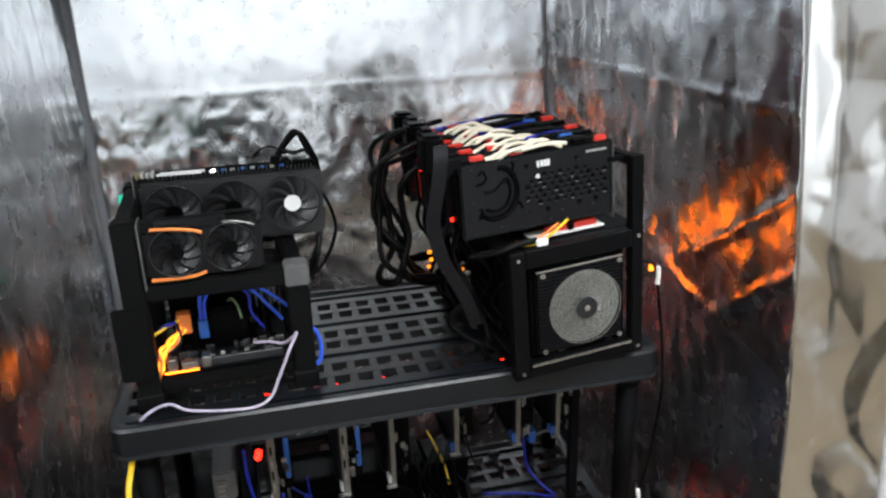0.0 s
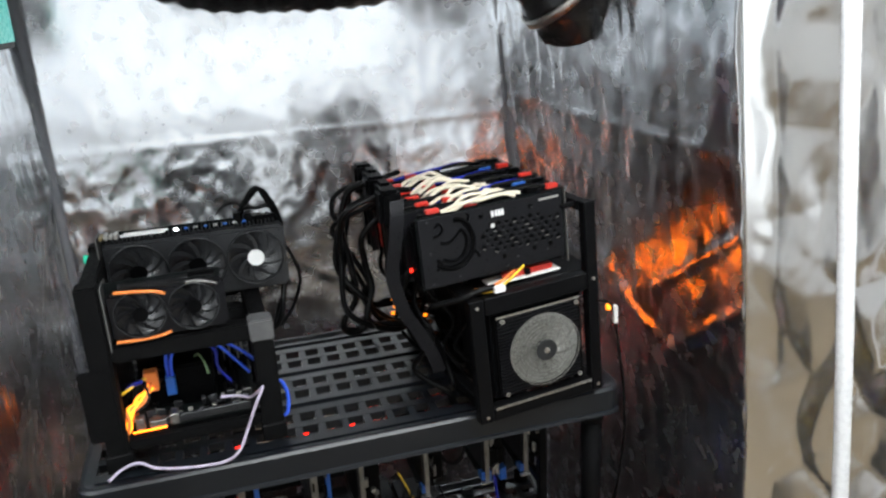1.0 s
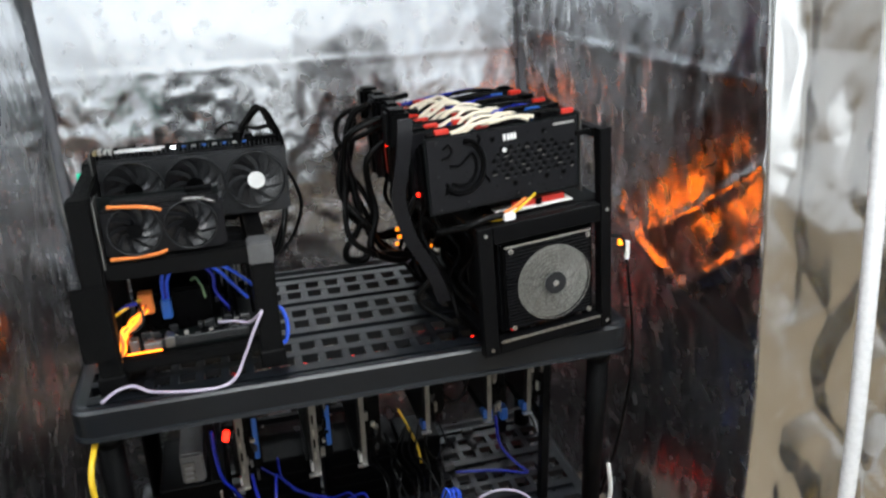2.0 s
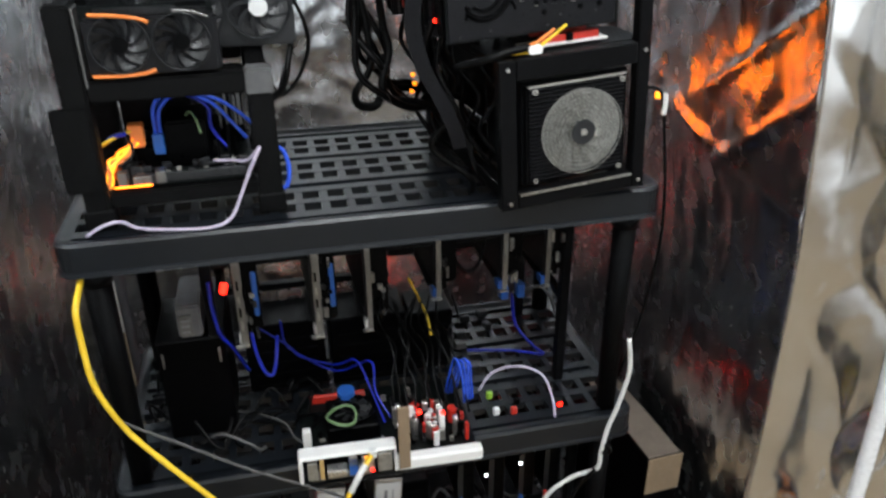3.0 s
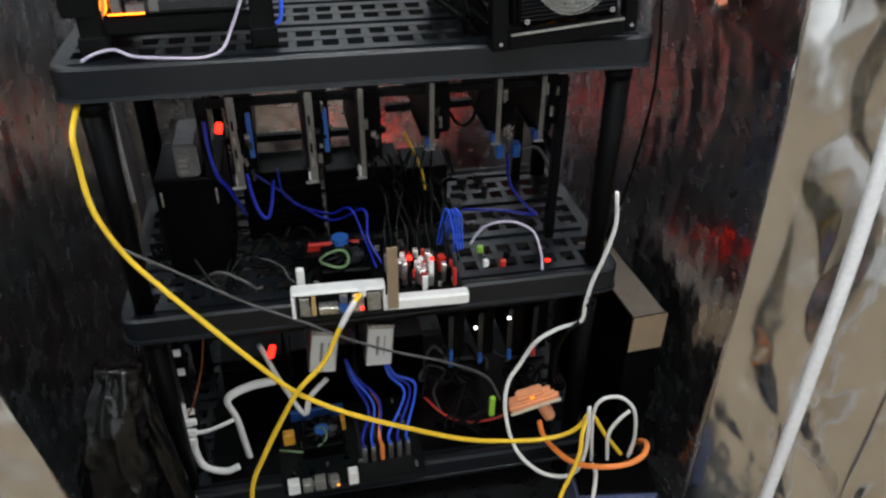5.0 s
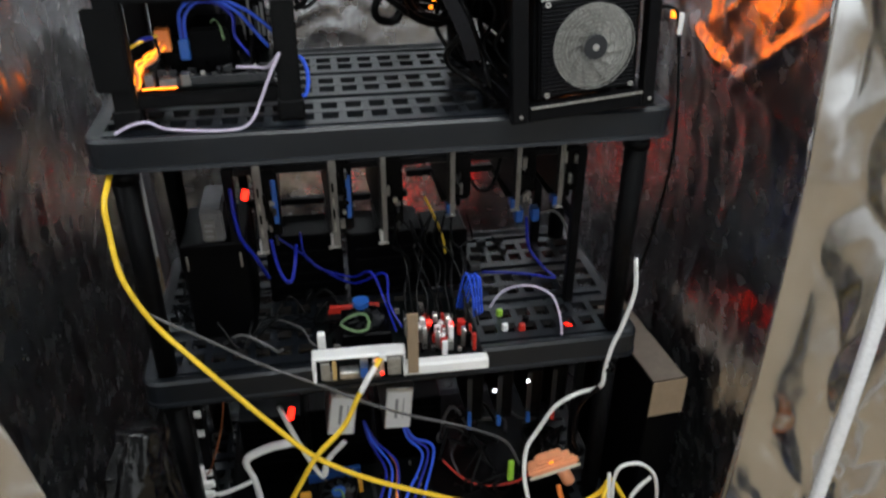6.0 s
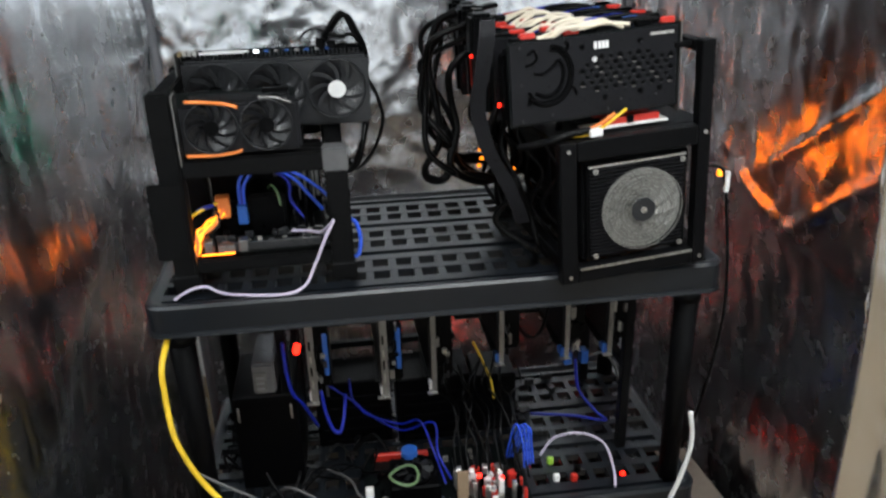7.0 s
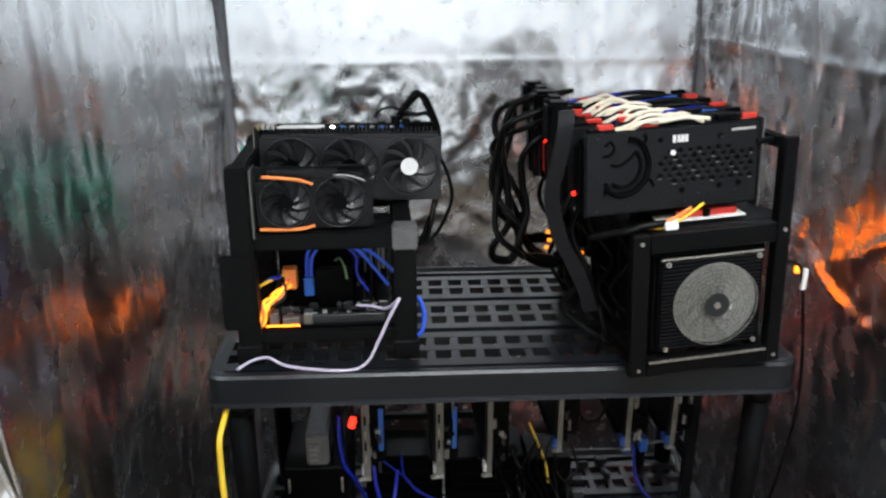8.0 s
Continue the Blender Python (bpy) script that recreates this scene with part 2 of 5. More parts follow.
def flap_bulge(s, t, p):
    v = Vector((p.x * 2.2, p.y * 3.0 + 0.6 * p.z, p.z * 1.9))
    near = noise.voronoi(v + 0.25 * Vector((noise.noise(v * 1.4), noise.noise(v * 1.4 + Vector((7, 2, 1))), 0)))[0]
    w = Vector((p.x * 6.5 + 1.2 * p.z, p.y * 8.0, p.z * 4.2))
    fold = noise.voronoi(w + 0.35 * Vector((noise.noise(w * 1.1), noise.noise(w * 1.1 + Vector((3, 8, 2))), 0)))[0]
    return 0.020 * (fold[1] - fold[0]) + 0.050 * (near[1] - near[0]) + 0.022 * noise.noise(Vector((p.x * 3, p.y * 4, p.z * 1.2))) + 0.009 * noise.noise(Vector((p.x * 9, p.y * 13, p.z * 5))) + 0.0018 * (ridged(Vector((p.x * 12, p.y * 12 + 0.5 * p.z, p.z * 6)), 3) - 0.9) - 0.016


flap_right = sheet("door_flap_right", (0.641, YE - 0.001, ZF), (0.165, -0.210, 0), (0, 0, ZT - ZF), 60, 240, lambda s, t, p: flap_bulge(s, t, p) * min(1, s * 6), FLAP, "crumpled silver door flap tied back beside the pole", "tent flap", slant=lean)
flap_outer = sheet("door_flap_outer", (0.807, -0.339, ZF), (0.22, -0.34, 0), (0, 0, ZT - ZF), 60, 240, flap_bulge, FLAP, "loose silver door flap hanging in front of the pole", "tent flap", slant=lean)
flap_left = sheet("door_flap_left", (-0.68, -0.62, ZF), (0.37, 0.17, 0), (-0.33, 0, ZT - ZF), 60, 240, flap_bulge, FLAP, "crumpled silver door flap hanging at the tent's edge", "tent flap")


def pole(name, x, y, r, material, label, z0=ZF, z1=ZT):
    bm = bmesh.new()
    cyl(bm, (x, y, (z0 + z1) / 2), r, z1 - z0, "z", 20)
    return tagged(part(name, bm, material, None, "", True), label, "pole", "", "structure")


def leaning_pole(name, x, y, r, material, label, k):
    line = [(x - k * lean(z), y, z) for z in [ZF + (ZT - ZF) * i / 12 for i in range(13)]]
    return tagged(part(name, tube(bmesh.new(), line, r, 16, 2), material, None, "", True), label, "pole", "", "structure")


leaning_pole("pole_front_right", 0.643, -0.345, 0.0115, POLEWHITE, "white enamelled steel tent pole, bowed inwards", 1.15)
pole("pole_front_left", XL - 0.01, -0.325, 0.011, POLEWHITE, "white enamelled steel tent pole")
pole("pole_back_left", XL + 0.012, YB - 0.014, 0.011, POLEGREY, "grey tape seam over the corner pole")
leaning_pole("pole_back_right", XR - 0.010, YB - 0.010, 0.011, POLEGREY, "grey tape seam over the corner pole", 0.75)

# the room round the tent
for nm, b, mt, lb, ct in (
    ("room_floor", (-2.2, 2.2, -2.9, 1.6, -0.16, -0.11), ROOMFLOOR, "tan carpeted room floor", "floor"),
    ("room_ceiling", (-2.2, 2.2, -2.9, 1.6, 2.35, 2.42), ROOMCEIL, "white plaster room ceiling", "ceiling"),
    ("room_wall_north", (-2.2, 2.2, 1.6, 1.7, -0.11, 2.35), SIDEWALL, "plain plaster wall behind the tent", "wall"),
    ("room_wall_south", (-2.2, 2.2, -3.0, -2.9, -0.11, 2.35), ROOMWALL, "plain plaster wall facing the tent", "wall"),
    ("room_wall_west", (-2.3, -2.2, -2.9, 1.6, -0.11, 2.35), SIDEWALL, "plain plaster side wall", "wall"),
    ("room_wall_east", (2.2, 2.3, -2.9, 1.6, -0.11, 2.35), SIDEWALL, "plain plaster side wall", "wall"),
):
    tagged(part(nm, box(*b), mt), lb, ct, "", "structure")
# unseen glowing panel added behind the camera to brighten the silver film
fill_panel = thing("fill_panel", pose(0.10, -2.9, 0.28), "added wide glowing panel on the unseen wall, lighting the film", "window", "", "structure")
part("glow_sheet", box(-1.95, 1.95, 0.004, 0.010, 0.0, 1.97), FILL_GLOW, fill_panel, "added glowing sheet")
for x0, x1, z0, z1 in ((-2.0, -1.9505, -0.05, 2.02), (1.9505, 2.0, -0.05, 2.02), (-1.95, 1.95, -0.05, -0.0005), (-1.95, 1.95, 1.9705, 2.02)):
    part("fill_panel_frame", box(x0, x1, 0.0005, 0.03, z0, z1, 0.003), WHITE, fill_panel)
ceiling_light = thing("ceiling_light", pose(0.16, -0.86, 2.35), "white square ceiling light over the tent door, on", "ceiling light")
part("frame", box(-0.52, 0.52, -0.34, 0.34, -0.030, -0.0005, 0.004), WHITE, ceiling_light)
part("diffuser", box(-0.50, 0.50, -0.32, 0.32, -0.060, -0.0305, 0.008, 2), LAMP, ceiling_light, "glowing diffuser")

# ---------- the shelving unit ----------
W, D, LIP, MIDX = 0.4655, 0.462, 0.052, 0.004
shelving_unit = thing("shelving_unit", pose(0, 0, 0), "black plastic shelving unit with three perforated shelves", "shelf")


def shelf_mesh(z):
    bm = bmesh.new()
    # rim of rounded corners
    def outline(inset, rad):
        pts = []
        for cx, cy, a0 in ((W - rad, rad, -90), (W - rad, D - rad, 0), (-W + rad, D - rad, 90), (-W + rad, rad, 180)):
            for k in range(7):
                a = radians(a0 + 15 * k)
                pts.append((MIDX + cx + (rad - inset) * math.cos(a), cy + (rad - inset) * math.sin(a)))
        return pts
    profile = [(0.026, -0.004), (0.012, 0.0), (0.006, 0.0), (0.002, -0.004), (0.003, -LIP + 0.008), (0.0, -LIP + 0.007), (-0.001, -LIP + 0.001), (0.001, -LIP), (0.008, -LIP), (0.009, -0.010), (0.026, -0.012)]
    rows = [[bm.verts.new((x, y, z + h)) for x, y in outline(i, 0.034)] for i, h in profile]
    n = len(rows[0])
    for a, b in zip(rows, rows[1:] + rows[:1]):
        for i in range(n):
            j = (i + 1) % n
            bm.faces.new((a[i], a[j], b[j], b[i]))
    # deck: three panels of two rows of square holes, with sunk slotted grooves between
    x0, x1 = MIDX - W + 0.022, MIDX + W - 0.022
    pitch, top = 0.0395, z - 0.004
    posts = [x for x in [-0.152 + pitch * k for k in range(-9, 17)] if x0 + 0.012 < x < x1 - 0.012]
    y = 0.022
    for row, deep in ((0.026, 0), (0.0705, 1), (0.1175, 1), (0.160, 0), (0.2025, 1), (0.2475, 1), (0.290, 0), (0.3325, 1), (0.3755, 1), (0.418, 0)):
        half = 0.0145 if deep else 0.0075
        a, b = max(row - half, y), row + half
        if a > y:
            cube(bm, x0, x1, y, a, z - 0.018, top)
        if deep:
            edges = [x0 - 0.0065] + posts + [x1 + 0.0065]
            for x in edges:
                cube(bm, max(x0, x - 0.0065), min(x1, x + 0.0065), a, b, z - 0.018, top - 0.0005)
        else:
            for p, q in zip([x0 - 0.004] + posts, posts + [x1 + 0.004]):
                cube(bm, p + 0.004, q - 0.004, a, b, z - 0.022, z - 0.012)
        y = b
    cube(bm, x0, x1, y, D - 0.022, z - 0.018, top)
    return bm


TIERS = (0.986, 0.530, 0.058)
for z in TIERS:
    part("shelf", shelf_mesh(z), PLASTIC, shelving_unit)
for za, zb in ((TIERS[0] - 0.012, TIERS[1] - 0.01), (TIERS[1] - 0.012, TIERS[2] - 0.01), (TIERS[2] - 0.012, ZF + 0.003)):
    for x in (-0.418, 0.424):
        for y in (0.045, D - 0.045):
            bm = bmesh.new()
            cyl(bm, (x, y, (za + zb) / 2), 0.0175, za - zb, "z", 20, 0.021)
            cyl(bm, (x, y, za - 0.06), 0.023, 0.02, "z", 20)
            part("post", bm, STEEL_BLACK, shelving_unit, "", True)

# ---------- parts of graphics cards ----------
BLADES = {}


def blade_mesh(r, n, material):
    """One blade of a fan of n blades, at the origin, facing -y."""
    key = (round(r, 4), n, material.name)
    if key not in BLADES:
        bm = bmesh.new()
        rows = []
        for k in range(6):
            t = k / 5
            rr, a, w = r * (0.28 + 0.70 * t), 0.55 * t, (0.28 + 0.06 * t) * 14.0 / n
            rows.append([bm.verts.new((rr * math.cos(a + s * w), -0.003 + 0.006 * s + lift, rr * math.sin(a + s * w))) for s, lift in ((0, 0), (1, 0), (1, 0.0008), (0, 0.0008))])
        for p, q in zip(rows, rows[1:]):
            for i in range(4):
                j = (i + 1) % 4
                bm.faces.new((p[i], p[j], q[j], q[i]))
        me = bpy.data.meshes.new("blade")
        bm.normal_update()
        bm.to_mesh(me)
        bm.free()
        me.materials.append(material)
        BLADES[key] = me
    return BLADES[key]


def add_fan(parent, c, r, blade=FANBLADE, hub=None, n=9, well=True):
    if well:
        bm = bmesh.new()
        cyl(bm, (c[0], c[1] + 0.008, c[2]), r * 1.02, 0.003, "y", 32)
        part("fan_well", bm, DARK, parent)
        bm = bmesh.new()
        ring(bm, (c[0], c[1] - 0.001, c[2]), r * 1.01, r * 1.06, 0.006)
        part("fan_ring", bm, GUNMETAL, parent, "", True)
    bm = bmesh.new()
    cyl(bm, c, r * 0.31, 0.008, "y", 28, r * 0.28)
    f = part("fan", bm, hub or DARK, parent)
    for i in range(n):
        ob = new("blade", blade_mesh(r, n, blade))
        ob.parent = f
        ob.matrix_local = Matrix.Translation(c) @ pose(0, 0, 0, 0, 360.0 * i / n, 0)
    return f


def fins(x0, x1, y0, y1, z0, z1, n, axis="x"):
    bm = bmesh.new()
    for i in range(n):
        t = (i + 0.5) / n
        if axis == "x":
            x = x0 + (x1 - x0) * t
            cube(bm, x - 0.0007, x + 0.0007, y0, y1, z0, z1)
        else:
            z = z0 + (z1 - z0) * t
            cube(bm, x0, x1, y0, y1, z - 0.0007, z + 0.0007)
    return bm


def graphics_card(m, w, h, d, fan_x, fan_r, shroud_mat, label, accents=(), hubs=(), group="", fan_z=None):
    """A card standing on edge: fans towards -y, board towards +y, bracket at x = 0."""
    g = thing("graphics_card", m, label, "graphics card", group)
    part("shroud", box(0.004, w, 0.006, d - 0.012, 0.004, h - 0.012, 0.005, 2), shroud_mat, g)
    tagged(part("heatsink", fins(0.02, w - 0.012, 0.010, d - 0.009, h - 0.011, h - 0.003, 40), GUNMETAL, g, "dull aluminium fins"), kind="stuff")
    part("circuit_board", box(0.0, w - 0.004, d - 0.008, d - 0.006, 0.0, h), PCB, g)
    part("backplate", box(0.004, w - 0.006, d - 0.0045, d - 0.002, 0.003, h - 0.002, 0.0008), BACKPLATE, g)
    part("bracket", box(-0.0025, -0.0005, 0.0, d, -0.008, h + 0.002), DULL, g, "bare steel bracket")
    for i, x in enumerate(fan_x):
        add_fan(g, (x, 0.002, fan_z or h / 2), fan_r, hub=hubs[i] if i < len(hubs) else None)
    for pts, mt in accents:
        part("accent", tube(bmesh.new(), pts, 0.0028, seg=6, flat=1.8), mt, g, "coloured trim line", True)
    part("power_socket", box(w - 0.05, w - 0.012, d - 0.022, d - 0.010, h - 0.011, h + 0.003, 0.001), DARK, g)
    return g


# ---------- right rig on the top shelf ----------
RIG = pose(0.303, -0.02, 0.992, 0, -3.5, 5)
rig = thing("mining_rig_frame", RIG, "black steel open mining rig frame standing on the top shelf", "rig frame")


def bar(x0, x1, y0, y1, z0, z1, parent, name="rail", mt=None, bevel=0.0015):
    return part(name, box(x0, x1, y0, y1, z0, z1, bevel), mt or STEEL_BLACK, parent)


bar(-0.122, -0.096, 0.0, 0.020, 0.0, 0.226, rig, "post")
bar(0.095, 0.116, 0.0, 0.020, 0.0, 0.348, rig, "post")
bar(-0.0955, 0.0945, 0.0, 0.020, 0.0, 0.026, rig)
bar(-0.0955, 0.0945, 0.0, 0.020, 0.196, 0.226, rig)
bar(-0.123, 0.117, 0.021, 0.12, 0.219, 0.2265, rig, "top_plate")
bar(-0.112, -0.084, 0.40, 0.42, 0.0, 0.226, rig, "post")
bar(0.086, 0.114, 0.40, 0.42, 0.0, 0.348, rig, "post")
bar(-0.108, -0.090, 0.021, 0.40, 0.002, 0.024, rig)
bar(0.090, 0.108, 0.021, 0.40, 0.002, 0.024, rig)
bar(0.094, 0.112, 0.021, 0.40, 0.330, 0.346, rig)
bar(-0.108, -0.090, 0.121, 0.40, 0.202, 0.224, rig)
bar(0.090, 0.108, 0.121, 0.40, 0.202, 0.224, rig)
bar(-0.084, 0.086, 0.40, 0.418, 0.200, 0.222, rig)
bar(0.066, 0.092, 0.024, 0.030, 0.337, 0.346, rig, "hook")
part("lip", box(-0.093, 0.092, -0.0035, -0.0005, 0.0225, 0.0255), METAL, rig, "worn bright edge")
for x, z in ((-0.109, 0.012), (0.106, 0.012), (-0.109, 0.214), (0.106, 0.214)):
    bm = bmesh.new()
    cyl(bm, (x, -0.0012, z), 0.0028, 0.003, "y", 12)
    part("screw", bm, METAL, rig, "bare steel screw head")

psu = thing("power_supply", RIG @ pose(0.005, 0.012, 0.0265), "black power supply with a round dusty fan grille", "power supply")
part("body", box(-0.086, 0.087, 0.010, 0.150, 0.0, 0.160, 0.002), STEEL_BLACK, psu)
part("face_plate", box(-0.082, 0.083, 0.004, 0.0098, 0.004, 0.156, 0.0015), DARK, psu)
for k in range(24):
    z = 0.010 + 0.0060 * k
    part("louvre", box(-0.076, 0.077, -0.0005, 0.0038, z, z + 0.0022), BACKPLATE, psu)
part("top_edge", box(-0.078, 0.079, 0.0005, 0.004, 0.1525, 0.1555), METAL, psu, "bright worn edge")
bm = bmesh.new()
cyl(bm, (0.006, -0.0008, 0.078), 0.0645, 0.002, "y", 48)
part("fan_disc", bm, FANPALE, psu, "dusty grey fan disc")
add_fan(psu, (0.006, -0.0035, 0.078), 0.062, FANPALE, None, 11, False)
for r in (0.020, 0.0265, 0.033, 0.0395, 0.046, 0.0525, 0.059, 0.0645):
    bm = bmesh.new()
    ring(bm, (0.006, -0.008, 0.078), r - 0.0005, r + 0.0005, 0.0016, seg=48)
    part("grille_ring", bm, CHROME, psu)
bm = bmesh.new()
cyl(bm, (0.006, -0.0095, 0.078), 0.019, 0.002, "y", 28)
part("hub_cap", bm, GUNMETAL, psu)
bm = bmesh.new()
cyl(bm, (0.006, -0.0112, 0.078), 0.005, 0.0015, "y", 16)
part("hub_mark", bm, METAL, psu)
for x, z in ((-0.068, 0.147), (0.072, 0.147), (-0.068, 0.010), (0.072, 0.010)):
    bm = bmesh.new()
    ring(bm, (x, -0.0015, z), 0.0018, 0.0042, 0.002, seg=16)
    part("screw", bm, METAL, psu)

CARDS = "cards in the right rig"
CX0, CX1, CZ0, CZ1 = -0.188, 0.074, 0.252, 0.372
for k in range(6):
    y = 0.026 + k * 0.046
    # board side towards the door
    g = graphics_card(RIG @ pose(CX1 - 0.003 * (k % 2), y + 0.042, CZ0 + 0.002 * (k % 3), 0, 0, 180), CX1 - CX0 + 0.006 * (k % 3), CZ1 - CZ0, 0.042,
                      (), 0.045, DARK, "black graphics card with a plain metal backplate, standing in the rig" if k == 0 else "black graphics card standing in a row in the rig", (), (), CARDS)
    bm = bmesh.new()
    cyl(bm, (0.2655, 0.012, 0.030 + 0.05 * (k % 2)), 0.0032, 0.004, "x", 10)
    part("status_light", bm, LED_RED, g, "small red indicator light")
    part("side_trim", box(0.2625, 0.2650, 0.014, 0.034, 0.02, 0.10, 0.001), RED if k == 4 else DARK, g)
    if k == 0:
        fy = 0.0405
        for j in range(6):
            for i in range(10):
                x = 0.014 + i * 0.0142 + (j % 2) * 0.0071
                z = 0.042 + j * 0.0088
                if (i < 2 and j > 4) or (i > 8 and j < 1) or (i == 9 and j > 4):
                    continue
                # dark discs stand for the holes' shade, pale slivers for their glints
                bm = bmesh.new()
                cyl(bm, (x, fy, z), 0.0050, 0.0012, "y", 3 if (i + j) % 2 else 4)
                vh = part("vent_hole", bm, DARK, g)
                part("vent_glint", box(x - 0.0028, x + 0.0030, fy + 0.0006, fy + 0.0010, z - 0.0042, z - 0.0032), SOLDER if (i * 3 + j) % 4 == 0 else GUNMETAL, vh)
        for x, z in ((0.060, 0.030), (0.115, 0.028), (0.062, 0.102), (0.15, 0.103), (0.03, 0.031)):
            bm = bmesh.new()
            cyl(bm, (x, fy, z), 0.0042, 0.0012, "y", 14)
            part("mount_hole", bm, DARK, g)
        for i, x in enumerate((0.1295, 0.123, 0.1175, 0.112)):
            part("maker_mark", box(x - 0.0022, x + 0.0022, fy - 0.0003, fy + 0.0005, 0.098, 0.108, 0, 1, None), LABEL, g, "pale maker's mark")
        for pts, r in (
            ([(0.262, fy, 0.040), (0.240, fy, 0.030), (0.214, fy, 0.032), (0.194, fy, 0.046), (0.186, fy, 0.068), (0.192, fy, 0.090), (0.206, fy, 0.104), (0.222, fy, 0.108)], 0.0046),
            ([(0.250, fy, 0.046), (0.232, fy, 0.040), (0.214, fy, 0.044), (0.202, fy, 0.058), (0.200, fy, 0.076), (0.208, fy, 0.090)], 0.0030),
            ([(0.208, fy, 0.090), (0.220, fy, 0.080), (0.236, fy, 0.072), (0.252, fy, 0.074)], 0.0022),
            ([(0.262, fy, 0.100), (0.252, fy, 0.106), (0.246, fy, 0.096), (0.254, fy, 0.088), (0.266, fy, 0.086)], 0.0020),
            ([(0.190, fy, 0.052), (0.180, fy, 0.046), (0.176, fy, 0.038)], 0.0024),
            ([(0.196, fy, 0.098), (0.190, fy, 0.108), (0.196, fy, 0.113)], 0.0024),
            ([(0.264, fy, 0.030), (0.256, fy, 0.038), (0.262, fy, 0.048)], 0.0028),
        ):
            part("emblem", tube(bmesh.new(), [(0.83 * x + 0.012, y, z) for x, y, z in pts], r, 6, 8), DARK, g, "dark curved emblem")
        bm = bmesh.new()
        cyl(bm, (0.131, fy, 0.084), 0.0038, 0.002, "y", 16)
        part("screw", bm, LABEL, g, "white round sticker on a screw")
        part("edge_label", box(0.010, 0.046, fy - 0.0005, fy + 0.0004, 0.1075, 0.111), METAL, g, "bright printed strip")
        for x, z in ((0.240, 0.008), (0.240, 0.112), (0.195, 0.012), (0.11, 0.010), (0.240, 0.06), (0.035, 0.022), (0.09, 0.022), (0.06, 0.1)):
            bm = bmesh.new()
            cyl(bm, (x, fy + 0.0004, z), 0.0018, 0.0016, "y", 12)
            part("screw", bm, GUNMETAL, g)

# riser boards under the cards
for k in range(5):
    r = thing("riser_board", RIG @ pose(-0.07 + 0.004 * k, 0.032 + k * 0.046, 0.2275), "white and red riser board under a graphics card" if k == 0 else "riser board under a graphics card", "riser board", "riser boards")
    part("board", box(0.0, 0.132, 0.0, 0.03, 0.003, 0.0055), WHITE if k == 0 else PCB, r)
    part("slot", box(0.030, 0.122, 0.008, 0.018, 0.0055, 0.016, 0.001), RED, r, "red plastic slot")
    part("socket", box(0.068, 0.078, 0.002, 0.007, 0.0055, 0.018, 0.001), DARK, r)
    for x in (0.01, 0.12):
        part("foot", box(x, x + 0.005, 0.01, 0.02, 0.0, 0.003), DARK, r)
R = lambda x, y, z: tuple(RIG @ Vector((x, y, z)))
cable("power_lead", [R(-0.10, 0.02, 0.231), R(-0.075, 0.012, 0.232), R(-0.055, 0.008, 0.240), R(-0.030, 0.006, 0.256), R(-0.015, 0.012, 0.262)], 0.0022, YELLOW, "yellow power lead to the riser board")
cable("power_lead", [R(-0.10, 0.024, 0.236), R(-0.08, 0.016, 0.238), R(-0.058, 0.010, 0.246), R(-0.034, 0.008, 0.260)], 0.0022, ORANGE, "orange power lead to the riser board")
cable("power_lead", [R(-0.17, 0.05, 0.215), R(-0.13, 0.02, 0.228), R(-0.10, 0.014, 0.236), R(-0.07, 0.012, 0.238)], 0.0055, RUBBER, "thick black power lead to the riser board")
tagged(part("cable_plug", box(-0.074, -0.054, 0.002, 0.018, 0.229, 0.241, 0.002, 1, RIG), WHITE), "white plug on the riser lead", "plug")

# leads across the tops of the cards
rng = random.Random(4)
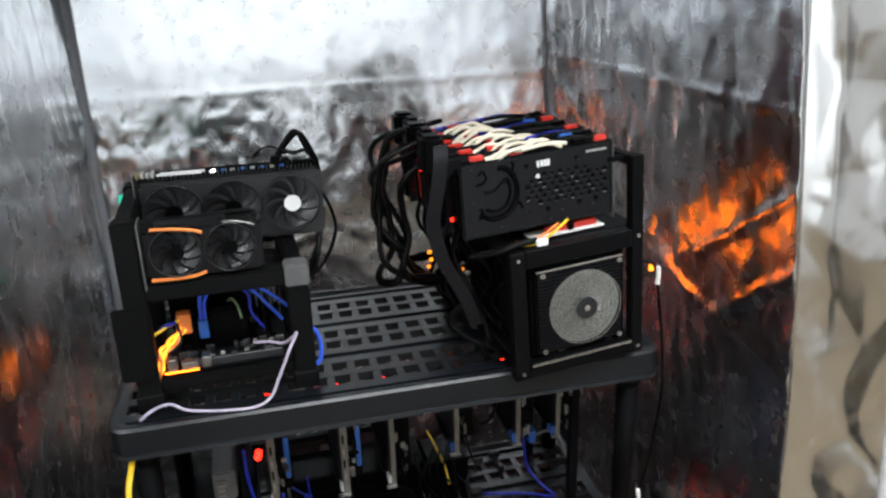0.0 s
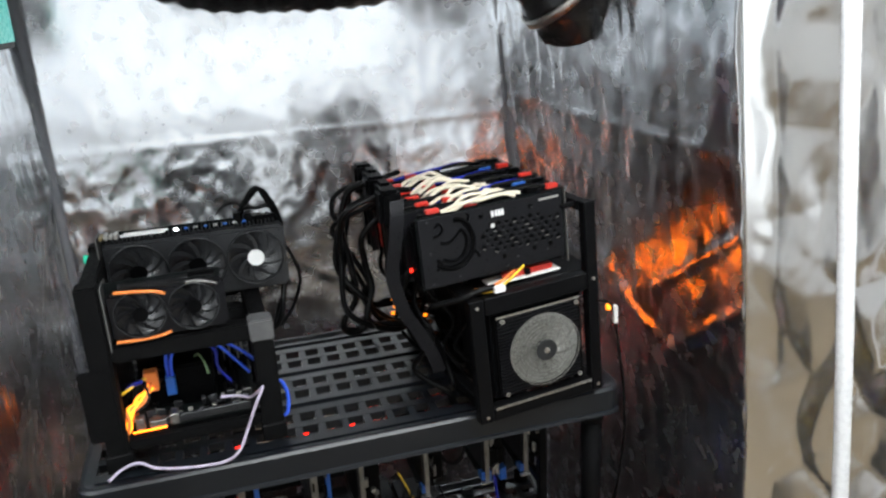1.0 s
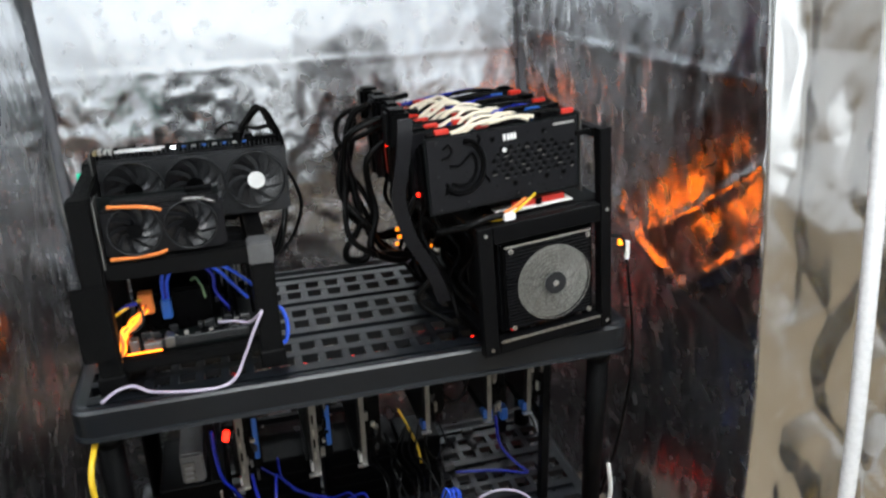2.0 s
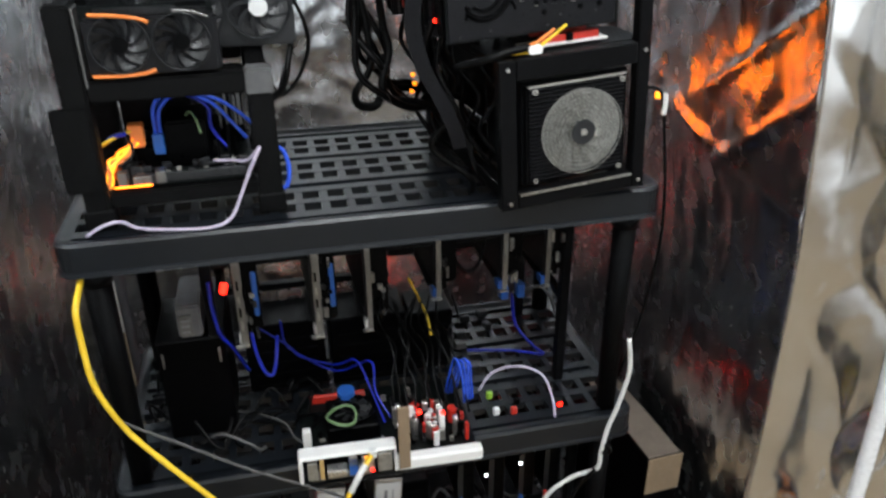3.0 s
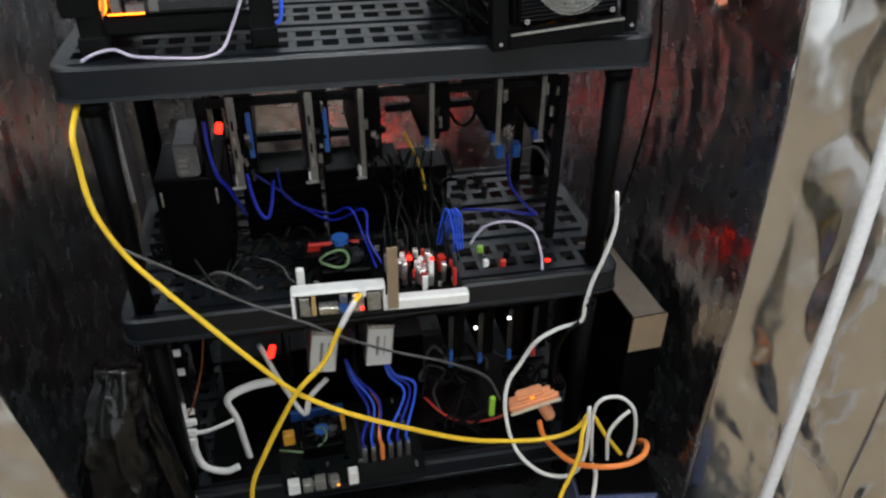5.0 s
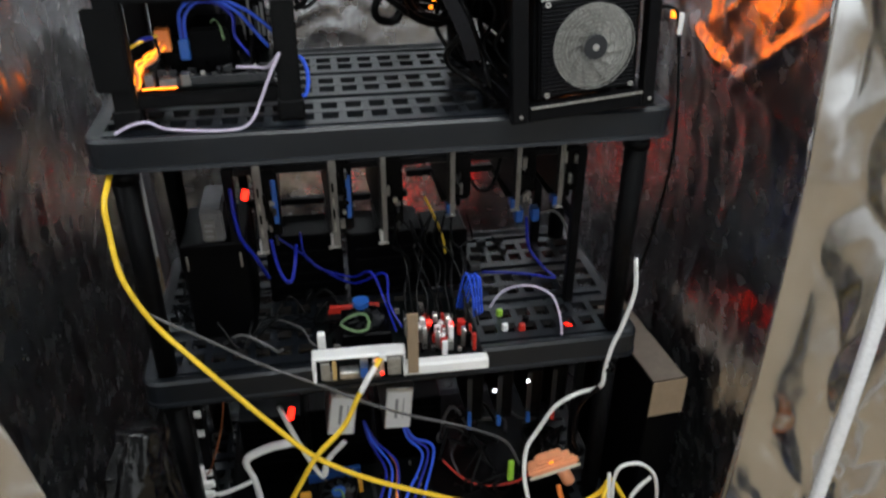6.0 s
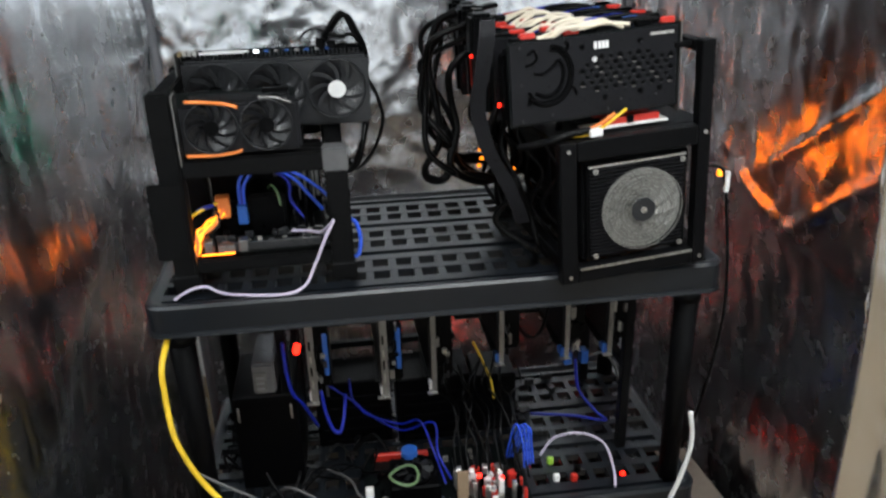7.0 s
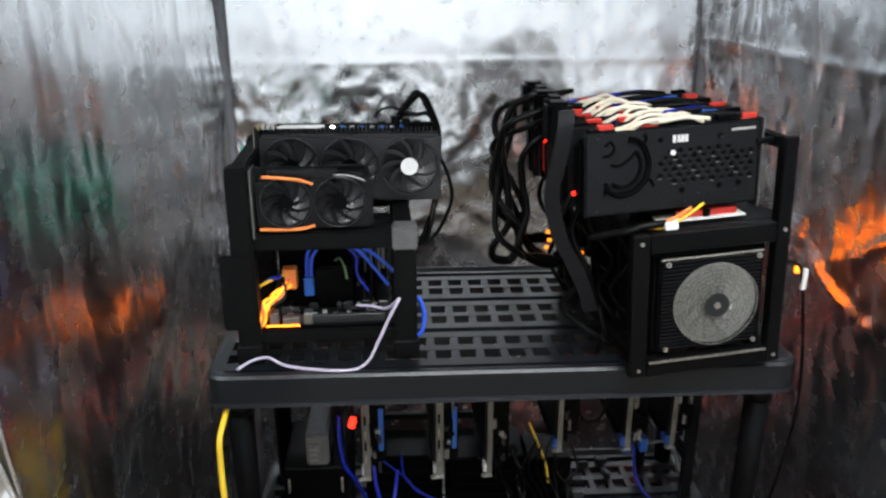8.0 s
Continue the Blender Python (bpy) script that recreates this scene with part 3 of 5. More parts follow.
for k in range(6):
    y = 0.044 + k * 0.046
    zt = CZ1 + 0.003
    if k < 5:
        for j in range(3):
            x0, x1 = -0.005 - 0.012 * k + rng.uniform(-0.01, 0.012), -0.135 - 0.004 * k + rng.uniform(-0.012, 0.012)
            hump = rng.uniform(0.006, 0.011)
            w = rng.uniform(0.008, 0.016) * (1 if j % 2 else -1)
            pts = []
            for n in range(8):
                u = n / 7
                pts.append(R(x0 + (x1 - x0) * u, y + 0.006 * (j - 1) + w * math.sin(u * 5.5 + j), zt - 0.006 + (hump + 0.006) * math.sin(math.pi * min(1, u * 1.15 + 0.04)) ** 0.6 + 0.003 * math.sin(u * 9 + k + j)))
            cable("power_lead", pts, 0.0031, CREAM, "cream sleeved lead twisted over the cards", group="leads over the cards")
    for j in range(2):
        x0 = 0.052 - 0.010 * j - 0.004 * k
        dark = BLUE_SHADED if (j == 1 and k % 2) else RUBBER
        cable("power_lead", [R(x0, y - 0.004 + 0.012 * j, zt + 0.002), R(x0 - 0.03, y + 0.010 * j, zt + 0.006), R(x0 - 0.07, y + 0.004, zt + 0.005), R(x0 - 0.11, y + 0.006, zt + 0.003), R(x0 - 0.16, y + 0.010, zt - 0.002)], 0.0036, dark, "blue lead lying over the cards" if dark is BLUE_SHADED else "black lead lying over the cards", group="leads over the cards")
    for x, mt in ((-0.152, RED), (-0.105 if k % 2 else -0.088, RED), (0.058, RED if k % 2 == 0 else DARK), (-0.060, DARK), (0.022, BLUEPLUG if k in (1, 4) else DARK)):
        words = {"red_plastic": "red", "blue_plastic": "blue"}.get(mt.name, "black")
        tagged(part("lead_connector", box(x - 0.011, x + 0.012, y - 0.008, y + 0.003, zt - 0.003, zt + 0.0055, 0.0015, 1, RIG), mt), words + " power connector on top of a card", "connector", words + " connectors")
# black bundles hanging down the side of the cards
for i, (dx, dy, dz) in enumerate(((0, 0, 0), (0.016, 0.03, 0.004), (0.03, 0.07, -0.004), (0.012, 0.10, 0.008), (0.028, 0.14, 0.0), (0.04, 0.02, 0.0))):
    pts = [(0.115, 0.10, 1.362), (0.066, 0.10, 1.372), (0.020, 0.11, 1.360), (-0.012, 0.12, 1.310), (-0.008, 0.12, 1.245), (0.004, 0.12, 1.182), (0.022, 0.13, 1.140), (0.055, 0.15, 1.105), (0.110, 0.18, 1.095), (0.17, 0.22, 1.06)]
    cable("hanging_lead", [(x + dx * (1 + 0.4 * math.sin(n + i)) + 0.013 * math.sin(2.3 * n + 1.9 * i), y + dy + 0.012 * math.sin(2 * n + i), z + dz - 0.014 * (i % 3) * (n in (0, 1, 2)) + 0.012 * math.cos(n * 1.7 + 2.1 * i)) for n, (x, y, z) in enumerate(pts)], 0.0046, RUBBER, "thick black cable bundle hanging from the cards", flat=1.4, group="hanging bundles")
cable("hanging_lead", [(0.05, 0.16, 1.38), (0.02, 0.17, 1.36), (0.005, 0.17, 1.30), (0.015, 0.17, 1.24), (0.02, 0.17, 1.17), (-0.005, 0.17, 1.13), (0.0, 0.18, 1.105), (0.03, 0.19, 1.10), (0.045, 0.19, 1.14), (0.05, 0.2, 1.18)], 0.006, RUBBER, "thick black cable bundle hanging in a loop", flat=1.3, group="hanging bundles")
for i in range(5):
    tagged(part("cable_plug", box(0.055 + 0.010 * (i % 2), 0.092, 0.06 + i * 0.055, 0.10 + i * 0.055, 1.325 + 0.006 * (i % 2), 1.385, 0.006, 2), DARK), "black moulded power plug at a card's end", "plug", "plugs")
for pts, lb in (([(0.092, 0.000, 1.384), (0.088, -0.014, 1.360), (0.081, -0.016, 1.315), (0.075, -0.012, 1.265), (0.090, -0.005, 1.205), (0.114, 0.004, 1.160), (0.136, 0.012, 1.115), (0.150, 0.02, 1.075)], "flat black ribbon lead down the side of the rig"),):
    bm = bmesh.new()
    line = [q + Vector((-0.022, 0, 0)) for q in spline(pts, 8)]
    rows = [[bm.verts.new(q + Vector((sx * 0.0115, sx * 0.003 + sy * 0.0015, 0.0))) for sx, sy in ((-1, -1), (1, -1), (1, 1), (-1, 1))] for q in line]
    for p, q in zip(rows, rows[1:]):
        for i in range(4):
            bm.faces.new((p[i], p[(i + 1) % 4], q[(i + 1) % 4], q[i]))
    bm.faces.new(rows[0][::-1])
    bm.faces.new(rows[-1])
    tagged(part("ribbon_lead", bm, BACKPLATE, None, "", False), lb, "cable")
for x, y, z in ((0.09, 0.2, 1.14), (0.093, 0.2, 1.125), (0.088, 0.2, 1.112), (0.14, 0.16, 1.115)):
    tagged(part("indicator_light", box(x, x + 0.007, y, y + 0.004, z, z + 0.006, 0.001), GLOW_AMBER), "small amber light on a riser inside the rig", "indicator light", "amber lights")
hub_box = thing("rig_motherboard", RIG @ pose(-0.085, 0.17, 0.0245), "dark motherboard standing inside the rig frame", "motherboard")
part("board", box(0.0, 0.165, 0.0, 0.20, 0.004, 0.0065), PCB, hub_box)
part("cooler", box(0.06, 0.13, 0.06, 0.13, 0.0065, 0.055, 0.004), DARK, hub_box)
part("memory_stick", box(0.02, 0.026, 0.05, 0.18, 0.0065, 0.04), DARK, hub_box)
part("standoff", box(0.01, 0.155, 0.01, 0.19, 0.0, 0.004), DARK, hub_box)
# black box added to darken the gap below the cards
gap_box = thing("dark_gap_box", RIG @ pose(-0.084, 0.16, 0.088), "added black box filling the dark gap under the card rails", "drive cage")
part("case", box(0.0, 0.160, 0.0, 0.235, 0.0, 0.108, 0.003), DARK, gap_box)
for k in range(4):
    part("gap_box_rib", box(0.01, 0.15, -0.002, -0.0003, 0.014 + 0.024 * k, 0.017 + 0.024 * k), GUNMETAL, gap_box)
for x in (-0.004, 0.155):
    part("hanger", box(x, x + 0.005, 0.02, 0.03, 0.1085, 0.114), DARK, gap_box)
rng = random.Random(15)
for i in range(11):
    x, y = 0.105 + 0.010 * i + rng.uniform(-0.006, 0.006), 0.03 + rng.uniform(0.0, 0.22)
    cable("hanging_lead", [(x - 0.02, y, 1.245 + rng.uniform(0, 0.02)), (x - 0.03 + rng.uniform(-0.01, 0.01), y + 0.01, 1.19), (x - 0.01 + rng.uniform(-0.02, 0.02), y, 1.13), (x + rng.uniform(-0.02, 0.02), y + 0.02, 1.07), (x + 0.03 + rng.uniform(-0.02, 0.01), y + 0.01, 1.02), (x + 0.05, y + 0.03, 0.988)], rng.uniform(0.0035, 0.006), RUBBER, "black power lead hanging beside the rig frame", group="leads beside the rig")
# light strips on the rig's outer side
for y, z in ((0.165, 0.070), (0.215, 0.020), (0.260, 0.088), (0.300, 0.045), (0.325, 0.004)):
    st = tagged(part("light_strip", box(0.117, 0.121, y, y + 0.085, z, z + 0.013, 0.001, 1, RIG), LED_ORANGE), "lit orange light strip on the rig's outer side", "light strip", "orange strips")
for y, z0, z1 in ((0.395, 0.9865, 1.060), (0.435, 0.9865, 1.020)):
    tagged(part("light_strip", box(0.452, 0.456, y, y + 0.012, z0, z1, 0.001), LED_ORANGE), "lit orange light strip standing on the shelf edge", "light strip", "orange strips")
ext = thing("cable_end", pose(0, 0, 0), "black lead with a white plug hanging beside the rig", "cable")
cable("lead", [(0.425, 0.08, 1.115), (0.442, 0.06, 1.135), (0.462, 0.05, 1.130), (0.469, 0.045, 1.10), (0.475, 0.04, 1.05), (0.482, 0.03, 0.96), (0.485, 0.03, 0.86), (0.478, 0.05, 0.70), (0.470, 0.09, 0.55)], 0.0028, RUBBER, "black lead", parent=ext)
part("plug", box(0.466, 0.474, 0.041, 0.050, 1.092, 1.128, 0.002), WHITE, ext, "white plug")
part("plug_light", box(0.455, 0.4655, 0.048, 0.056, 1.118, 1.130, 0.002), GLOW_AMBER, ext, "glowing amber tip")

# ---------- left rig on the top shelf ----------
LR = pose(-0.28, 0.055, 0.9835, 0, 0, 2)
lrig = thing("mining_rig_frame", LR, "black wrapped wooden mining rig frame standing on the top shelf", "rig frame")
for x0, x1, y0, y1, z0, z1, nm in (
    (-0.132, -0.098, 0.0, 0.034, 0.0, 0.312, "post"), (0.110, 0.145, 0.0, 0.034, 0.0, 0.216, "post"),
    (-0.132, -0.098, 0.22, 0.254, 0.0, 0.312, "post"), (0.110, 0.145, 0.22, 0.254, 0.0, 0.312, "post"),
    (-0.0975, 0.1095, 0.002, 0.030, 0.184, 0.214, "rail"), (-0.0975, 0.1095, 0.224, 0.250, 0.184, 0.214, "rail"),
    (-0.0975, 0.1095, 0.004, 0.028, 0.030, 0.052, "rail"), (-0.0975, 0.1095, 0.226, 0.250, 0.030, 0.052, "rail"),
    (-0.128, -0.102, 0.0345, 0.2195, 0.286, 0.310, "rail"), (-0.128, -0.102, 0.0345, 0.2195, 0.030, 0.052, "rail"), (0.114, 0.141, 0.0345, 0.2195, 0.030, 0.052, "rail"), (0.114, 0.141, 0.0345, 0.2195, 0.186, 0.212, "rail"),
    (-0.150, -0.100, -0.006, -0.001, 0.060, 0.182, "side_panel"), (-0.128, -0.102, 0.0345, 0.2195, 0.186, 0.212, "rail"),
):
    part(nm, box(x0, x1, y0, y1, z0, z1, 0.003, 2), WRAP, lrig)
part("corner_tape", box(0.1085, 0.1465, -0.0015, 0.0355, 0.180, 0.2175, 0.003, 2), mat("grey_tape", (0.09, 0.09, 0.092), 0.5, 0, 60, 0.3, 0.2), lrig, "grey tape round the corner")
part("foot_block", box(-0.136, -0.095, -0.003, 0.037, 0.0, 0.030, 0.002), WRAP, lrig)
part("foot_block", box(0.107, 0.148, -0.003, 0.037, 0.0, 0.030, 0.002), WRAP, lrig)

graphics_card(LR @ pose(-0.093, -0.004, 0.2145, 0, 0, 0), 0.174, 0.092, 0.042, (0.048, 0.126), 0.036, BACKPLATE, "small two-fan graphics card with orange trim lines",
              accents=(([(0.016, 0.002, 0.085), (0.045, 0.001, 0.083), (0.072, 0.001, 0.079), (0.088, 0.002, 0.073)], ORANGE), ([(0.008, 0.003, 0.006), (0.04, 0.002, 0.005), (0.07, 0.003, 0.006), (0.088, 0.004, 0.010)], ORANGE), ([(0.118, 0.002, 0.086), (0.142, 0.002, 0.084), (0.164, 0.003, 0.076)], DULL)), group="cards in the left rig")
big = graphics_card(LR @ pose(-0.105, 0.145, 0.2145, 0, 0, -2), 0.300, 0.128, 0.050, (0.055, 0.150, 0.247), 0.046, GUNMETAL, "long three-fan grey graphics card with a silver fan hub",
                    hubs=(None, None, LABEL), group="cards in the left rig")
for i in range(8):
    x = 0.12 + 0.016 * i
    part("fin_dot", box(x, x + 0.007, 0.012, 0.020, 0.1255, 0.1285, 0.001), LED_WHITE if i == 0 else BLUEPLUG if i % 2 else METAL, big)
part("top_strip", box(0.035, 0.105, 0.012, 0.016, 0.1255, 0.1290), LABEL, big, "pale strip on the top edge")
part("top_strip", box(0.040, 0.110, 0.022, 0.026, 0.1255, 0.1290), LABEL, big, "pale strip on the top edge")
for i in range(4):
    part("edge_clip", box(0.002 + 0.008 * i, 0.008 + 0.008 * i, 0.008, 0.03, 0.124, 0.131 + 0.002 * (i % 2), 0.001), mat("brass", (0.42, 0.33, 0.18), 0.4, 0.8, 60) if i == 0 else METAL, big)
for i in range(2):
    part("support_block", box(-0.05 + 0.1 * i, -0.02 + 0.1 * i, 0.15, 0.19, 0.186, 0.2142, 0.002, 1, None), WRAP, lrig)
part("rail", box(-0.0975, 0.1095, 0.152, 0.188, 0.160, 0.1858, 0.003, 2), WRAP, lrig)
for i, (dx, dy) in enumerate(((0, 0), (0.007, 0.010))):
    cable("power_lead", [(-0.170 + dx, 0.235 + dy, 1.322), (-0.152 + dx, 0.23 + dy, 1.352), (-0.128 + dx, 0.23, 1.378 - 0.004 * i), (-0.112 + dx, 0.235, 1.350), (-0.100 + dx, 0.24, 1.318), (-0.098 + dx, 0.25, 1.285), (-0.110, 0.26, 1.26)], 0.0036, RUBBER, "black power lead looping over the long card", group="leads on the left rig")
cable("power_lead", [(-0.150, 0.235, 1.345), (-0.130, 0.235, 1.340), (-0.112, 0.235, 1.342), (-0.098, 0.24, 1.325)], 0.0036, RUBBER, "short black lead bridging the loop", group="leads on the left rig")
for i, dx in enumerate((0, -0.026)):
    cable("power_lead", [(-0.092 + dx, 0.235, 1.272), (-0.076 + dx, 0.235, 1.235), (-0.070 + dx, 0.235, 1.195), (-0.086 + dx, 0.235, 1.150 + 0.004 * i), (-0.108 + dx * 0.6, 0.23, 1.122), (-0.126, 0.225, 1.118), (-0.134, 0.22, 1.135)], 0.0034, RUBBER, "thin black power lead hanging in a loop beside the long card", group="leads on the left rig")
tagged(part("cable_plug", box(-0.158, -0.104, 0.222, 0.242, 1.312, 1.326, 0.003), DARK), "black power plug on top of the long card", "plug", "plugs")
cable("power_lead", [(-0.10, 0.22, 1.20), (-0.108, 0.2, 1.165), (-0.118, 0.2, 1.135), (-0.135, 0.2, 1.12)], 0.005, RUBBER, "black power lead beside the rig", group="leads on the left rig")
cable("power_lead", [(-0.20, 0.24, 1.335), (-0.185, 0.235, 1.350), (-0.165, 0.235, 1.352), (-0.145, 0.235, 1.338)], 0.002, RUBBER, "thin black lead with a loose end", group="leads on the left rig")
for i in range(3):
    tagged(part("cable_plug", box(-0.172 + 0.018 * i, -0.158 + 0.018 * i, 0.215, 0.235, 1.312, 1.340 - 0.004 * i, 0.002), DARK), "black plug on top of the long card", "plug", "plugs")


def motherboard(m, w, d, label, cooler=True, seed=1, fanmark=None):
    """A board lying flat with sockets, chips, slots and a cooler."""
    r = random.Random(seed)
    mb = thing("motherboard", m, label, "motherboard")
    part("board", box(0, w, 0, d, 0.004, 0.006), PCB, mb)
    part("standoffs", box(0.01, w - 0.01, 0.01, d - 0.01, 0.0, 0.004), DARK, mb)
    for i in range(26):
        x, y = r.uniform(0.008, w - 0.02), r.uniform(0.008, d - 0.02)
        sx, sy, sz = r.uniform(0.003, 0.012), r.uniform(0.003, 0.012), r.uniform(0.003, 0.012)
        part("chip", box(x, x + sx, y, y + sy, 0.006, 0.006 + sz), r.choice((SOLDER, DARK, DARK, METAL)), mb)
    for i in range(4):
        x = w * 0.56 + i * 0.020
        if x + 0.008 < w:
            part("slot", box(x, x + 0.007, d * 0.25, d * 0.80, 0.006, 0.017, 0.001), DARK if i % 2 else GUNMETAL, mb)
    part("port_block", box(w * 0.05, w * 0.12, 0.0, 0.018, 0.006, 0.026, 0.001), DULL, mb)
    part("port_block", box(w * 0.15, w * 0.28, 0.0, 0.016, 0.006, 0.018, 0.001), DULL, mb)
    part("port_block", box(w * 0.31, w * 0.38, 0.0, 0.02, 0.006, 0.024, 0.001), DULL, mb)
    if cooler:
        c = part("cooler", box(w * 0.16, w * 0.46, d * 0.35, d * 0.72, 0.006, 0.042, 0.003), DARK, mb)
        bm = bmesh.new()
        ring(bm, (w * 0.31, d * 0.535, 0.046), 0.036, 0.041, 0.006, "z", 32)
        part("fan_frame", bm, DARK, c)
        bm = bmesh.new()
        cyl(bm, (w * 0.31, d * 0.535, 0.047), 0.015, 0.006, "z", 24)
        part("fan_hub", bm, fanmark or DARK, c)
        for i in range(9):
            part("fan_blade", box(0.014, 0.034, -0.006, 0.006, -0.001, 0.001, 0, 1, pose(w * 0.31, d * 0.535, 0.046, 25, 0, 40.0 * i)), FANBLADE, c)
    return mb


LM = LR @ pose(-0.094, 0.012, 0.0525)
lmb = motherboard(LM, 0.200, 0.195, "dark motherboard lit orange at one corner, lying in a rig frame", True, 3)
part("orange_plug", box(0.028, 0.050, 0.05, 0.07, 0.045, 0.080, 0.002), ORANGE, lmb, "orange plug")
part("orange_plug", box(0.0, 0.012, 0.03, 0.05, 0.006, 0.032, 0.002), ORANGE, lmb, "orange plug")
part("blue_plug", box(0.060, 0.076, 0.055, 0.075, 0.030, 0.062, 0.002), BLUEPLUG, lmb, "blue plug")
part("light_bar", box(0.004, 0.056, -0.0030, -0.0005, 0.0045, 0.0068, 0.0008), LED_ORANGE, lmb, "lit orange strip along the board's edge")
part("white_tab", box(0.085, 0.098, 0.004, 0.01, 0.0065, 0.012, 0.001), LABEL, lmb)
part("memory_stick", box(0.150, 0.155, 0.05, 0.18, 0.006, 0.038), DARK, lmb)
part("memory_stick", box(0.165, 0.170, 0.05, 0.18, 0.006, 0.038), DARK, lmb)
Lp = lambda x, y, z: tuple(LM @ Vector((x, y, z)))
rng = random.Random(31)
# some leads emit amber, standing in for orange light falling on them
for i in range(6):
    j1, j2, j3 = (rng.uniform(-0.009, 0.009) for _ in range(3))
    cable("lit_lead", [Lp(-0.013 + j1, 0.0, -0.012 + j2), Lp(-0.010 + j1, -0.002, 0.002 + j3), Lp(-0.002 + j2, 0.002, 0.018 + j1), Lp(0.008 + j3, 0.012, 0.036 + j2), Lp(0.022 + j1, 0.03, 0.048 + j3), Lp(0.036 + j2, 0.05, 0.058 + j1)], 0.0026, (GLOW_AMBER, ORANGE, GLOW_AMBER, ORANGE, GLOW_AMBER, RUBBER)[i], "lead at the rig's corner, orange light on it drawn as glow", group="lit leads")
tagged(part("light_strip", box(-0.435, -0.431, 0.265, 0.350, 0.992, 1.006, 0.001), LED_DIM), "lit orange light strip lying beside the rig frame", "light strip")
tagged(part("light_strip", box(-0.435, -0.431, 0.18, 0.25, 0.990, 1.000, 0.001), LED_DIM), "lit orange light strip lying beside the rig frame", "light strip")
tagged(part("light_strip", box(-0.146, -0.1325, 0.2545, 0.258, 0.150, 0.290, 0.001, 1, LR), LED_GREEN), "dim green light strip on the rig's rear post", "light strip")
cable("lead", [Lp(-0.006, 0.03, 0.060), Lp(0.006, 0.03, 0.067), Lp(0.018, 0.04, 0.070), Lp(0.036, 0.055, 0.072)], 0.0024, YELLOW, "yellow lead arching to the orange plug")
cable("lead", [Lp(0.002, 0.034, 0.064), Lp(0.012, 0.036, 0.070), Lp(0.026, 0.045, 0.070)], 0.0035, BLUE_SHADED, "blue lead into the orange plug")
for i, (dx, dz, x2) in enumerate(((0, 0, 0.150), (0.004, 0.006, 0.178), (-0.003, 0.012, 0.194))):
    cable("data_cable", [Lp(0.068 + dx, 0.065, 0.055), Lp(0.071 + dx, 0.067, 0.088 + dz), Lp(0.092 + dx, 0.07, 0.112 + dz * 0.5), Lp(0.122, 0.07, 0.112 + dz * 0.6), Lp(0.145 + 0.008 * i, 0.068, 0.092 + dz), Lp(x2 - 0.004, 0.065, 0.062 + 0.010 * i), Lp(x2 + 0.018, 0.06, 0.028 + 0.016 * i)], 0.0030, BLUE_LIT if i else BLUE_SHADED, "blue data cable arching over the motherboard", group="blue cables on the left rig")
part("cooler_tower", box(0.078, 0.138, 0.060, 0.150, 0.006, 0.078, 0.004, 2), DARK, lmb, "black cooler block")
# added backing, keeps the bright wall from showing behind the cooler
part("dark_backing", box(0.01, 0.195, 0.155, 0.192, 0.0065, 0.118, 0.003, 2), DARK, lmb, "added black box darkening the space behind the cooler")
part("front_rail", box(0.055, 0.19, 0.002, 0.010, 0.0065, 0.020, 0.001), GUNMETAL, lmb)
rr = random.Random(77)
for i in range(46):
    x, y, zb = rr.uniform(0.02, 0.185), rr.uniform(0.004, 0.055), 0.0065
    a, b, c = rr.uniform(0.003, 0.014), rr.uniform(0.003, 0.009), rr.uniform(0.004, 0.020)
    part("chip", box(x, x + a, y, y + b, zb, zb + c, 0.0006), rr.choice((DARK, DARK, DARK, GUNMETAL, GUNMETAL, SOLDER, DULL)), lmb)
for i in range(12):
    x = rr.uniform(0.085, 0.19)
    part("fin", box(x, x + rr.uniform(0.003, 0.012), 0.150, 0.1545, rr.uniform(0.03, 0.06), rr.uniform(0.075, 0.11), 0.0006), rr.choice((GUNMETAL, DULL, DARK)), lmb)
cable("data_cable", [Lp(0.236, 0.03, 0.035), Lp(0.246, 0.025, 0.030), Lp(0.252, 0.02, 0.006), Lp(0.247, 0.012, -0.02), Lp(0.234, 0.01, -0.026)], 0.0034, BLUE_LIT, "blue data cable looping out beside the rig")
cable("lead", [Lp(0.10, 0.10, 0.06), Lp(0.115, 0.08, 0.085), Lp(0.125, 0.057, 0.082), Lp(0.13, 0.05, 0.06)], 0.0020, GREENWIRE, "yellow green fan lead over the cooler")
cable("loose_cable", [(-0.411, 0.020, 0.990), (-0.393, 0.040, 0.994), (-0.368, 0.046, 0.996), (-0.340, 0.030, 0.990), (-0.290, 0.014, 0.990), (-0.239, 0.010, 0.990), (-0.213, 0.020, 0.998), (-0.196, 0.030, 1.027), (-0.178, 0.036, 1.065), (-0.163, 0.044, 1.091), (-0.170, 0.050, 1.082), (-0.185, 0.07, 1.064), (-0.205, 0.09, 1.060), (-0.232, 0.10, 1.058)], 0.0025, LILAC, "pale lilac cable trailing over the shelf edge")

# ---------- second shelf ----------
Z2 = TIERS[1] - 0.0035
fr2 = thing("mining_rig_frame", pose(0, 0, Z2), "black steel card frame standing on the middle shelf", "rig frame")
for x in (-0.285, 0.355):
    for y in (0.135, 0.385):
        bar(x, x + 0.018, y, y + 0.018, 0.0, 0.345, fr2, "post")
for y in (0.340,):
    bar(-0.284, 0.060, y, y + 0.016, 0.166, 0.180, fr2)
    bar(0.0605, 0.372, y, y + 0.016, 0.212, 0.227, fr2)
